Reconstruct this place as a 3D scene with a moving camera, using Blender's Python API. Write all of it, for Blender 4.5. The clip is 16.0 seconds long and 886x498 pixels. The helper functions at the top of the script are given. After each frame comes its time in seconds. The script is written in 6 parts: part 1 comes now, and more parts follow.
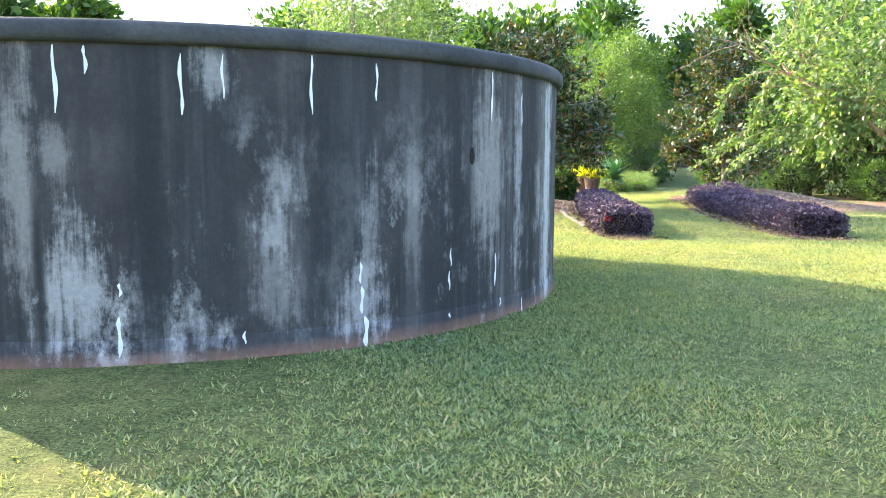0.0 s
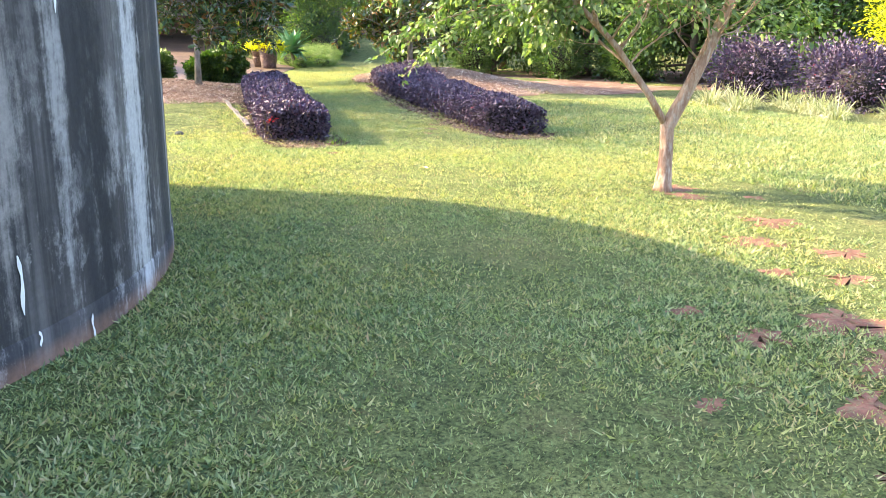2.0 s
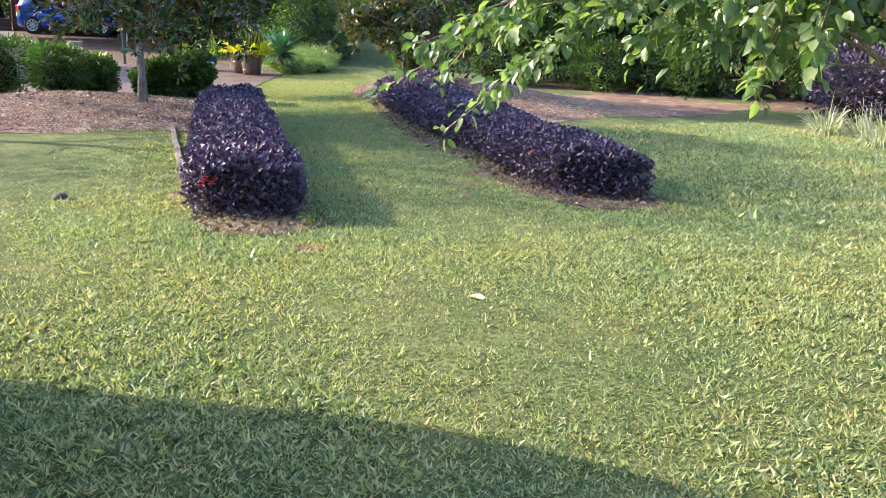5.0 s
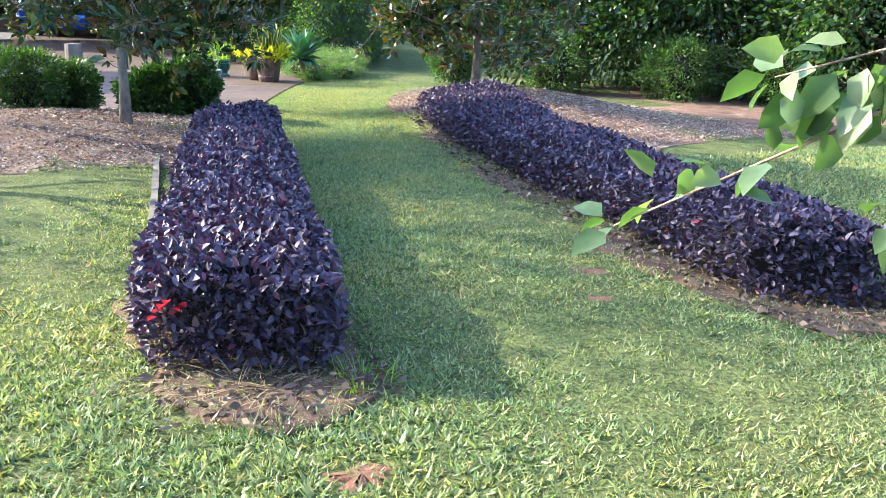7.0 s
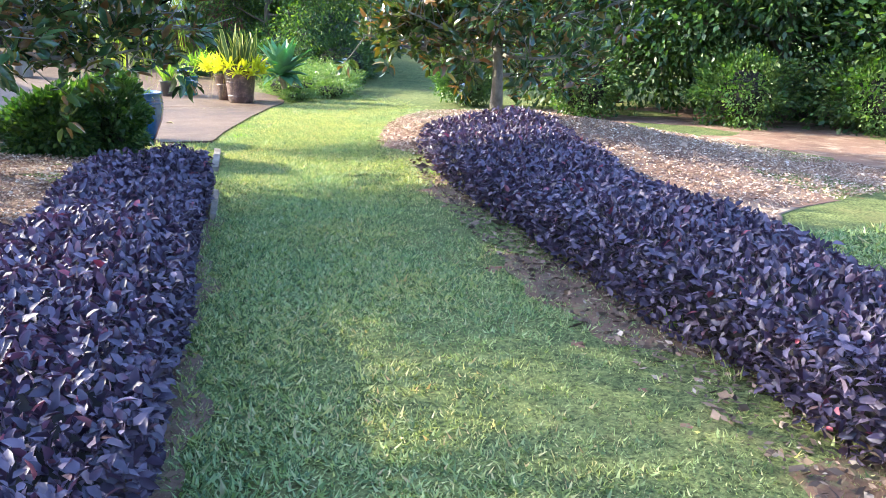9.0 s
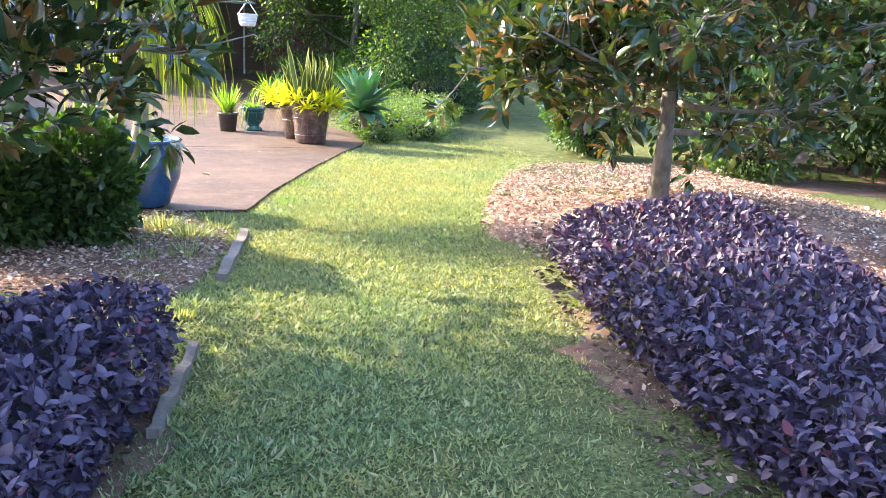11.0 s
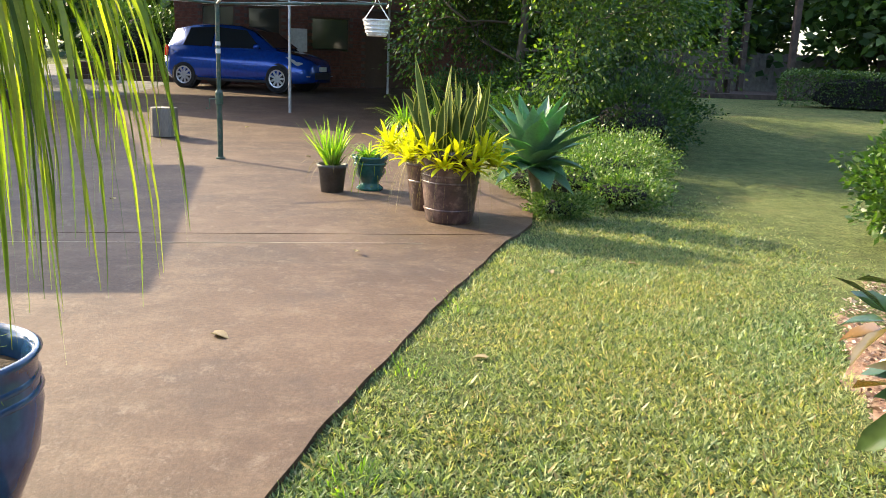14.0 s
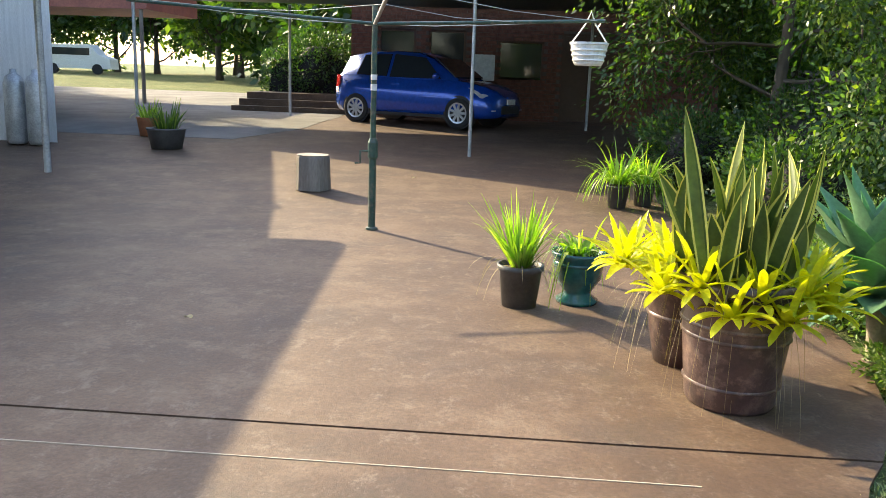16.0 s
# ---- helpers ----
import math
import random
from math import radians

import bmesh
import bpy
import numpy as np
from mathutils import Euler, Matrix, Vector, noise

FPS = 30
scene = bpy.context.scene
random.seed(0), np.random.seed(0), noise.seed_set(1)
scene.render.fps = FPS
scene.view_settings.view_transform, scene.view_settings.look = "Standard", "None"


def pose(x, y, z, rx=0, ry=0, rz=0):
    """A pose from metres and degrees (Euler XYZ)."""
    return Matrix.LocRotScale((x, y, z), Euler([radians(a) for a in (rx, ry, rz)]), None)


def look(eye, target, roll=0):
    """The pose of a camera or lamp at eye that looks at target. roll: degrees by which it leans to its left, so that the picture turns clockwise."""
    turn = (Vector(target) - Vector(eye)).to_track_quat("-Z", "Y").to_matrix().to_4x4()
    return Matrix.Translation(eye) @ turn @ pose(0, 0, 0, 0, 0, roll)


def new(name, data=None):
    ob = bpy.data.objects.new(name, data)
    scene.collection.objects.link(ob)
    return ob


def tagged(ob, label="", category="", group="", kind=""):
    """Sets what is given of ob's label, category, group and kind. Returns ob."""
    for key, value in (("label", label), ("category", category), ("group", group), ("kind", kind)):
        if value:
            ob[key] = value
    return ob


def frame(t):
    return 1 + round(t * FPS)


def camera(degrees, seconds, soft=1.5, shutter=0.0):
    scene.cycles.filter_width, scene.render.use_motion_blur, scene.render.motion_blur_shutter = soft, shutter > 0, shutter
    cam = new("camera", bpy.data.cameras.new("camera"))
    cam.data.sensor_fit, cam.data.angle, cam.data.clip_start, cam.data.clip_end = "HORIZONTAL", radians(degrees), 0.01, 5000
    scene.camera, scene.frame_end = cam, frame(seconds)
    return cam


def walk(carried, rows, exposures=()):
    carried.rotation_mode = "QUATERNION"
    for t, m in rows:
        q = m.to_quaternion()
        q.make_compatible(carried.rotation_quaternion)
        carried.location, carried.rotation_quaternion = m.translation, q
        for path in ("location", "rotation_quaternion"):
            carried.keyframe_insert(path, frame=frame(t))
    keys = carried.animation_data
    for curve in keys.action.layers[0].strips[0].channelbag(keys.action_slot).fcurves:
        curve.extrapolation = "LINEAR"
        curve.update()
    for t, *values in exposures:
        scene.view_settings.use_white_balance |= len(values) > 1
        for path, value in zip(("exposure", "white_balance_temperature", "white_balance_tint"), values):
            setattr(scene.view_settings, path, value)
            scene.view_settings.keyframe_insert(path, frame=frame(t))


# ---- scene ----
cam = camera(57.0, 16.0, soft=0.85)
PATH = [
    (0, (1.087, 2.739, 1.261), (1.318, 4.712, 1.03), 0.3),
    (0.5, (1.358, 3.197, 1.335), (1.948, 5.058, 0.902), 0.5),
    (1, (1.615, 3.846, 1.391), (2.382, 5.618, 0.871), 0.8),
    (1.5, (1.933, 4.499, 1.436), (2.798, 6.221, 0.899), 0.9),
    (2, (2.221, 5.156, 1.48), (3.13, 6.854, 0.942), 1.2),
    (2.5, (2.511, 5.796, 1.515), (3.428, 7.491, 0.981), 1.5),
    (3, (2.827, 6.439, 1.508), (3.745, 8.134, 0.975), 1.7),
    (5.5, (4.072, 9.756, 1.411), (4.969, 11.461, 0.872), 1.8),
    (6, (4.279, 10.456, 1.397), (5.156, 12.171, 0.858), 1.7),
    (6.5, (4.514, 11.126, 1.42), (5.379, 12.847, 0.881), 1.4),
    (7, (4.689, 11.8, 1.39), (5.551, 13.521, 0.851), 1.5),
    (7.5, (4.967, 12.503, 1.397), (5.829, 14.225, 0.858), 1.4),
    (8, (5.297, 13.193, 1.381), (6.163, 14.915, 0.844), 1.4),
    (10.5, (6.851, 16.871, 1.292), (7.623, 18.659, 0.836), 3.1),
    (11, (7.042, 17.61, 1.346), (7.711, 19.438, 0.887), 2.9),
    (11.5, (7.286, 18.339, 1.373), (7.843, 20.203, 0.907), 2.4),
    (12, (7.479, 19.126, 1.375), (7.929, 21.019, 0.912), 2.5),
    (12.5, (7.695, 19.91, 1.392), (8.098, 21.815, 0.932), 2.3),
    (13, (7.828, 20.708, 1.392), (8.191, 22.621, 0.933), 2.2),
    (13.5, (7.978, 21.526, 1.422), (8.322, 23.443, 0.968), 2.6),
    (14, (8.086, 22.309, 1.437), (8.386, 24.234, 0.986), 2.2),
    (14.5, (8.15, 23.156, 1.478), (8.404, 25.09, 1.037), 2.2),
    (15, (8.226, 23.919, 1.527), (8.412, 25.865, 1.102), 2.1),
    (15.5, (8.195, 24.697, 1.541), (8.237, 26.652, 1.12), 2.2),
    (16, (8.066, 25.509, 1.559), (7.929, 27.462, 1.147), 2.0),
]
walk(cam, [(t, look(eye, target, roll)) for t, eye, target, roll in PATH],
     exposures=[(0.0, 2.95, 6400, 14), (3.0, 2.85, 6650, 21), (5.5, 2.1, 5550, 19), (8.0, 2.75, 5350, 10), (11.0, 2.9, 5950, 22), (12.5, 2.1, 5950, 19), (14.0, 2.07, 6450, 12), (16.0, 2.12, 6600, 11)])

# ---- world, sun, exposure ----
SUN_H = Vector((-0.77, 0.64, 0)).normalized()
SUN_EL = radians(26.5)
to_sun = Vector((SUN_H.x * math.cos(SUN_EL), SUN_H.y * math.cos(SUN_EL), math.sin(SUN_EL)))
world = bpy.data.worlds.new("sky")
scene.world = world
world.use_nodes = True
wn = world.node_tree
sky = wn.nodes.new("ShaderNodeTexSky")
sky.sky_type, sky.sun_disc = "NISHITA", False
sky.sun_elevation, sky.sun_rotation = SUN_EL, math.atan2(to_sun.x, to_sun.y)
sky.dust_density = 2.0
wn.links.new(sky.outputs["Color"], wn.nodes["Background"].inputs["Color"])
wn.nodes["Background"].inputs["Strength"].default_value = 0.15
sun_data = bpy.data.lights.new("sun", "SUN")
sun_data.energy, sun_data.angle, sun_data.color = 3.0, radians(0.55), (1.0, 0.85, 0.53)
sun = new("sun", sun_data)
sun.matrix_world = look((0, 0, 30), Vector((0, 0, 30)) - to_sun)

RNG = np.random.default_rng(7)


# ---- materials ----
def node(nt, kind, **values):
    n = nt.nodes.new(kind)
    for key, value in values.items():
        n.inputs[key].default_value = value
    return n


def ramp(nt, fac, stops):
    r = nt.nodes.new("ShaderNodeValToRGB")
    els = r.color_ramp.elements
    while len(els) < len(stops):
        els.new(0.5)
    for e, (p, c) in zip(els, stops):
        e.position, e.color = p, (*c, 1)
    nt.links.new(fac, r.inputs[0])
    return r.outputs[0]


def mixed(nt, fac, a, b, blend="MIX"):
    m = nt.nodes.new("ShaderNodeMix")
    m.data_type, m.blend_type = "RGBA", blend
    if isinstance(fac, (int, float)):
        m.inputs[0].default_value = fac
    else:
        nt.links.new(fac, m.inputs[0])
    for socket, v in ((m.inputs[6], a), (m.inputs[7], b)):
        if isinstance(v, tuple):
            socket.default_value = (*v, 1)
        else:
            nt.links.new(v, socket)
    return m.outputs[2]


def noise_fac(nt, scale, detail=4.0, rough=0.55, stretch=(1, 1, 1), world_space=False):
    tc = nt.nodes.new("ShaderNodeTexCoord")
    mp = nt.nodes.new("ShaderNodeMapping")
    mp.inputs["Scale"].default_value = stretch
    if world_space:
        g = nt.nodes.new("ShaderNodeNewGeometry")
        nt.links.new(g.outputs["Position"], mp.inputs[0])
    else:
        nt.links.new(tc.outputs["Object"], mp.inputs[0])
    n = node(nt, "ShaderNodeTexNoise", Scale=scale, Detail=detail, Roughness=rough)
    nt.links.new(mp.outputs[0], n.inputs["Vector"])
    return n.outputs["Fac"]


def basic(name):
    m = bpy.data.materials.new(name)
    m.use_nodes = True
    return m, m.node_tree, m.node_tree.nodes["Principled BSDF"]


def bumped(nt, bsdf, fac, strength, distance):
    b = node(nt, "ShaderNodeBump", Strength=strength, Distance=distance)
    nt.links.new(fac, b.inputs["Height"])
    nt.links.new(b.outputs[0], bsdf.inputs["Normal"])


def surface(name, lo, hi, big=1.5, fine=30.0, rough=0.8, bump=0.4, metal=0.0, dirt=None, stretch=(1, 1, 1), coat=0.0):
    """Two-scale mottled surface."""
    m, nt, bsdf = basic(name)
    c1 = ramp(nt, noise_fac(nt, big, 5, 0.6, stretch), [(0.35, lo), (0.65, hi)])
    f2 = noise_fac(nt, fine, 4, 0.6, stretch)
    g = ramp(nt, f2, [(0.3, (0.7, 0.7, 0.7)), (0.7, (1.15, 1.15, 1.15))])
    col = mixed(nt, 0.7, c1, g, "MULTIPLY")
    if dirt:
        d = ramp(nt, noise_fac(nt, big * 2.3, 6, 0.7, stretch), [(0.5, (0, 0, 0)), (0.7, (1, 1, 1))])
        col = mixed(nt, d, col, dirt)
    nt.links.new(col, bsdf.inputs["Base Color"])
    bsdf.inputs["Roughness"].default_value = rough
    bsdf.inputs["Metallic"].default_value = metal
    bsdf.inputs["Coat Weight"].default_value = coat
    if bump:
        bumped(nt, bsdf, f2, bump, 0.01)
    return m


def leafy(name, stops, rough=0.45, through_light=0.35, glow=(0.5, 0.7, 0.1), spec=0.5, patch=False):
    """Leaves: each one its own tone, some light passing through them."""
    m, nt, bsdf = basic(name)
    g = nt.nodes.new("ShaderNodeNewGeometry")
    col = ramp(nt, g.outputs["Random Per Island"], stops)
    if patch:
        pt = ramp(nt, noise_fac(nt, 0.8, 5, 0.7), [(0.35, (0.78, 0.93, 0.92)), (0.62, (1.14, 1.06, 0.92))])
        col = mixed(nt, 1.0, col, pt, "MULTIPLY")
    f = noise_fac(nt, 40, 3)
    col = mixed(nt, 0.5, col, ramp(nt, f, [(0.3, (0.65, 0.65, 0.65)), (0.7, (1.2, 1.2, 1.2))]), "MULTIPLY")
    nt.links.new(col, bsdf.inputs["Base Color"])
    bsdf.inputs["Roughness"].default_value = rough
    bsdf.inputs["Specular IOR Level"].default_value = spec
    if through_light:
        t = nt.nodes.new("ShaderNodeBsdfTranslucent")
        nt.links.new(mixed(nt, 1.0, col, tuple(2.2 * v for v in glow), "MULTIPLY"), t.inputs["Color"])
        mx = nt.nodes.new("ShaderNodeMixShader")
        mx.inputs[0].default_value = through_light
        nt.links.new(bsdf.outputs[0], mx.inputs[1])
        nt.links.new(t.outputs[0], mx.inputs[2])
        nt.links.new(mx.outputs[0], nt.nodes["Material Output"].inputs["Surface"])
    return m


def ground_material():
    """Lawn floor: matted grass in drifts of green, straw and olive, red soil where it is worn."""
    m, nt, bsdf = basic("lawn_soil")
    a = ramp(nt, noise_fac(nt, 0.45, 6, 0.65), [(0.3, (0.085, 0.115, 0.045)), (0.5, (0.13, 0.155, 0.060)), (0.7, (0.17, 0.19, 0.075))])
    clump = ramp(nt, noise_fac(nt, 5.5, 6, 0.7), [(0.34, (0.62, 0.68, 0.62)), (0.66, (1.32, 1.28, 1.2))])
    b = mixed(nt, 0.9, a, clump, "MULTIPLY")
    f = noise_fac(nt, 55, 6, 0.75)
    b = mixed(nt, 0.85, b, ramp(nt, f, [(0.38, (0.16, 0.18, 0.16)), (0.62, (1.75, 1.7, 1.6))]), "MULTIPLY")
    dry = ramp(nt, noise_fac(nt, 1.3, 8, 0.75), [(0.52, (0, 0, 0)), (0.70, (0.5, 0.5, 0.5))])
    c = mixed(nt, dry, b, (0.24, 0.195, 0.085))
    soil = ramp(nt, noise_fac(nt, 1.6, 9, 0.8), [(0.63, (0, 0, 0)), (0.70, (0.75, 0.75, 0.75))])
    d = mixed(nt, soil, c, (0.20, 0.095, 0.052))
    nt.links.new(d, bsdf.inputs["Base Color"])
    bsdf.inputs["Roughness"].default_value = 0.95
    bsdf.inputs["Specular IOR Level"].default_value = 0.15
    bumped(nt, bsdf, f, 0.8, 0.03)
    return m


# stains on the tank: place along the wall, height, half width, half height, tone, amount
PALE, BONE, SOOT = (0.34, 0.335, 0.335), (0.27, 0.255, 0.245), (0.018, 0.019, 0.022)
STAINS = [
    (16.90, 1.10, 0.13, 1.00, BONE, 0.75), (17.18, 0.45, 0.26, 0.48, PALE, 0.95), (17.10, 1.25, 0.10, 0.25, BONE, 0.6),
    (18.00, 1.72, 0.14, 0.20, PALE, 0.7), (18.32, 0.80, 0.16, 0.17, PALE, 0.75), (18.35, 0.45, 0.22, 0.35, BONE, 0.6),
    (18.92, 0.25, 0.24, 0.33, PALE, 0.85), (18.98, 0.75, 0.09, 0.55, PALE, 0.55), (19.32, 0.80, 0.10, 0.55, BONE, 0.5),
    (20.10, 1.15, 0.24, 1.00, BONE, 0.85), (20.55, 1.25, 0.08, 1.10, PALE, 0.8), (21.30, 0.95, 0.21, 2.2, (0.46, 0.46, 0.465), 0.95), (22.12, 1.0, 0.10, 1.8, PALE, 0.7),
    (16.99, 0.55, 0.045, 0.75, SOOT, 0.95), (17.62, 0.95, 0.14, 1.30, SOOT, 0.9), (18.62, 1.20, 0.20, 1.00, SOOT, 0.75),
    (19.72, 0.95, 0.19, 1.60, SOOT, 0.9), (20.83, 0.95, 0.17, 1.90, SOOT, 0.95), (21.80, 0.9, 0.15, 2.0, SOOT, 0.8), (22.6, 0.9, 0.25, 1.6, BONE, 0.7)]


def tank_material():
    """Old render: grey, black algae in upright streaks, pale bare patches low down."""
    m, nt, bsdf = basic("stained_render")
    tc = nt.nodes.new("ShaderNodeTexCoord")
    sep = nt.nodes.new("ShaderNodeSeparateXYZ")
    nt.links.new(tc.outputs["UV"], sep.inputs[0])

    def uvnoise(sx, sy, detail, rough, shift):
        mp = nt.nodes.new("ShaderNodeMapping")
        mp.inputs["Scale"].default_value = (sx, sy, 1)
        mp.inputs["Location"].default_value = (shift, shift * 0.7, 0)
        nt.links.new(tc.outputs["UV"], mp.inputs[0])
        n = node(nt, "ShaderNodeTexNoise", Scale=1.0, Detail=detail, Roughness=rough)
        nt.links.new(mp.outputs[0], n.inputs["Vector"])
        return n.outputs["Fac"]

    base = ramp(nt, uvnoise(1.2, 0.8, 6, 0.7, 3), [(0.3, (0.018, 0.018, 0.020)), (0.5, (0.038, 0.036, 0.038)), (0.75, (0.10, 0.092, 0.09))])
    pale = ramp(nt, uvnoise(1.5, 0.8, 10, 0.78, 9.3), [(0.52, (0, 0, 0)), (0.62, (0.9, 0.9, 0.9))])
    low = nt.nodes.new("ShaderNodeMapRange")
    low.inputs["From Min"].default_value, low.inputs["From Max"].default_value = 1.7, 0.5
    nt.links.new(sep.outputs[1], low.inputs["Value"])
    pm = nt.nodes.new("ShaderNodeMath")
    pm.operation = "MULTIPLY"
    nt.links.new(pale, pm.inputs[0])
    nt.links.new(low.outputs[0], pm.inputs[1])
    c = mixed(nt, pm.outputs[0], base, (0.48, 0.47, 0.465))
    streak = ramp(nt, uvnoise(2.3, 0.10, 5, 0.6, 5.1), [(0.45, (0, 0, 0)), (0.55, (0.85, 0.85, 0.85))])
    c = mixed(nt, streak, c, (0.022, 0.024, 0.028))
    fine_streak = ramp(nt, uvnoise(9, 0.5, 6, 0.7, 1.7), [(0.5, (0, 0, 0)), (0.7, (0.55, 0.55, 0.55))])
    c = mixed(nt, fine_streak, c, (0.05, 0.05, 0.055))
    light_streak = ramp(nt, uvnoise(2.8, 0.09, 5, 0.65, 12.4), [(0.53, (0, 0, 0)), (0.62, (0.7, 0.7, 0.7))])
    bright = nt.nodes.new("ShaderNodeMapRange")
    bright.inputs["From Min"].default_value, bright.inputs["From Max"].default_value = 19.2, 20.3
    bright.inputs["To Min"].default_value, bright.inputs["To Max"].default_value = 0.1, 0.35
    nt.links.new(sep.outputs[0], bright.inputs["Value"])
    ls = nt.nodes.new("ShaderNodeMath")
    ls.operation = "MULTIPLY"
    nt.links.new(light_streak, ls.inputs[0])
    nt.links.new(bright.outputs[0], ls.inputs[1])
    c = mixed(nt, ls.outputs[0], c, (0.36, 0.345, 0.335))
    ragged = uvnoise(7, 5, 9, 0.8, 4.4)
    runs = uvnoise(16, 1.2, 6, 0.7, 8.8)
    both = nt.nodes.new("ShaderNodeMath")
    both.operation = "ADD"
    nt.links.new(ragged, both.inputs[0])
    nt.links.new(runs, both.inputs[1])
    for u0, v0, su, sv, tone, amount in STAINS:
        mp = nt.nodes.new("ShaderNodeMapping")
        mp.inputs["Location"].default_value = (-u0 / su, -v0 / sv, 0)
        mp.inputs["Scale"].default_value = (1 / su, 1 / sv, 0)
        nt.links.new(tc.outputs["UV"], mp.inputs[0])
        ln = nt.nodes.new("ShaderNodeVectorMath")
        ln.operation = "LENGTH"
        nt.links.new(mp.outputs[0], ln.inputs[0])
        sub = nt.nodes.new("ShaderNodeMath")
        sub.operation = "MULTIPLY_ADD"
        nt.links.new(both.outputs[0], sub.inputs[0])
        sub.inputs[1].default_value = 2.4
        nt.links.new(ln.outputs["Value"], sub.inputs[2])
        edge = nt.nodes.new("ShaderNodeMapRange")
        edge.interpolation_type = "SMOOTHSTEP"
        edge.inputs["From Min"].default_value, edge.inputs["From Max"].default_value = 3.42, 2.55
        edge.inputs["To Max"].default_value = amount
        nt.links.new(sub.outputs[0], edge.inputs["Value"])
        c = mixed(nt, edge.outputs[0], c, tone)
    foot = nt.nodes.new("ShaderNodeMapRange")
    foot.inputs["From Min"].default_value, foot.inputs["From Max"].default_value = 0.10, 0.0
    nt.links.new(sep.outputs[1], foot.inputs["Value"])
    fm = nt.nodes.new("ShaderNodeMath")
    fm.operation = "MULTIPLY"
    nt.links.new(foot.outputs[0], fm.inputs[0])
    nt.links.new(uvnoise(5, 4, 5, 0.7, 2.2), fm.inputs[1])
    c = mixed(nt, fm.outputs[0], c, (0.34, 0.17, 0.10))
    grain = uvnoise(30, 30, 5, 0.7, 0)
    c = mixed(nt, 0.6, c, ramp(nt, grain, [(0.3, (0.65, 0.65, 0.65)), (0.7, (1.2, 1.2, 1.2))]), "MULTIPLY")
    nt.links.new(c, bsdf.inputs["Base Color"])
    bsdf.inputs["Roughness"].default_value = 0.85
    bumped(nt, bsdf, grain, 0.5, 0.008)
    return m


def slab_material():
    m, nt, bsdf = basic("oxide_concrete")
    a = ramp(nt, noise_fac(nt, 0.7, 6, 0.65), [(0.3, (0.058, 0.031, 0.018)), (0.5, (0.092, 0.051, 0.029)), (0.72, (0.135, 0.080, 0.047))])
    swirl = ramp(nt, noise_fac(nt, 2.0, 9, 0.75, (1, 1.25, 1)), [(0.48, (0, 0, 0)), (0.66, (0.6, 0.6, 0.6))])
    c = mixed(nt, swirl, a, (0.18, 0.118, 0.075))
    stain = ramp(nt, noise_fac(nt, 1.3, 7, 0.7), [(0.52, (0, 0, 0)), (0.68, (0.6, 0.6, 0.6))])
    c = mixed(nt, stain, c, (0.055, 0.036, 0.028))
    f = noise_fac(nt, 45, 5, 0.7)
    c = mixed(nt, 0.8, c, ramp(nt, f, [(0.32, (0.62, 0.62, 0.62)), (0.68, (1.25, 1.25, 1.25))]), "MULTIPLY")
    bsdf.inputs["Roughness"].default_value = 0.7
    scuff = ramp(nt, noise_fac(nt, 9.0, 10, 0.85, (1, 0.7, 1)), [(0.54, (0, 0, 0)), (0.64, (0.6, 0.6, 0.6))])
    c = mixed(nt, scuff, c, (0.20, 0.145, 0.105))
    nt.links.new(c, bsdf.inputs["Base Color"])
    bumped(nt, bsdf, f, 0.45, 0.008)
    return m


def glass_material():
    m, nt, bsdf = basic("dark_glass")
    bsdf.inputs["Base Color"].default_value = (0.02, 0.025, 0.03, 1)
    bsdf.inputs["Roughness"].default_value = 0.05
    return m


def plain(name, colour, rough=0.5, metal=0.0, coat=0.0):
    m, nt, bsdf = basic(name)
    f = noise_fac(nt, 12, 4, 0.6)
    lo, hi = tuple(v * 0.85 for v in colour), tuple(min(1, v * 1.12) for v in colour)
    nt.links.new(ramp(nt, f, [(0.3, lo), (0.7, hi)]), bsdf.inputs["Base Color"])
    bsdf.inputs["Roughness"].default_value = rough
    bsdf.inputs["Metallic"].default_value = metal
    bsdf.inputs["Coat Weight"].default_value = coat
    return m


LAWN = ground_material()
TANK = tank_material()
SLAB = slab_material()
GLASS = glass_material()
BLADE = leafy("grass_blade", [(0.0, (0.060, 0.105, 0.052)), (0.40, (0.225, 0.28, 0.130)), (0.78, (0.335, 0.37, 0.175)), (0.92, (0.47, 0.44, 0.28)), (1.0, (0.35, 0.24, 0.15))], 0.5, 0.30, (0.84, 0.83, 0.32), 0.35, patch=True)
PURPLE = leafy("purple_leaf", [(0.0, (0.026, 0.020, 0.042)), (0.55, (0.066, 0.050, 0.092)), (0.93, (0.13, 0.10, 0.15)), (0.985, (0.17, 0.11, 0.13)), (1.0, (0.22, 0.03, 0.06))], 0.50, 0.08, (0.7, 0.25, 0.45), 0.45)
MAGNOLIA = leafy("magnolia_leaf", [(0.0, (0.022, 0.052, 0.022)), (0.5, (0.05, 0.10, 0.036)), (0.74, (0.085, 0.14, 0.045)), (0.80, (0.17, 0.17, 0.035)), (0.88, (0.13, 0.075, 0.035)), (1.0, (0.21, 0.12, 0.055))], 0.20, 0.22, (0.6, 0.5, 0.05), 0.7)
MYRTLE = leafy("tree_leaf", [(0.0, (0.07, 0.12, 0.05)), (0.6, (0.14, 0.20, 0.085)), (1.0, (0.26, 0.31, 0.15))], 0.35, 0.4, (0.65, 0.8, 0.25))
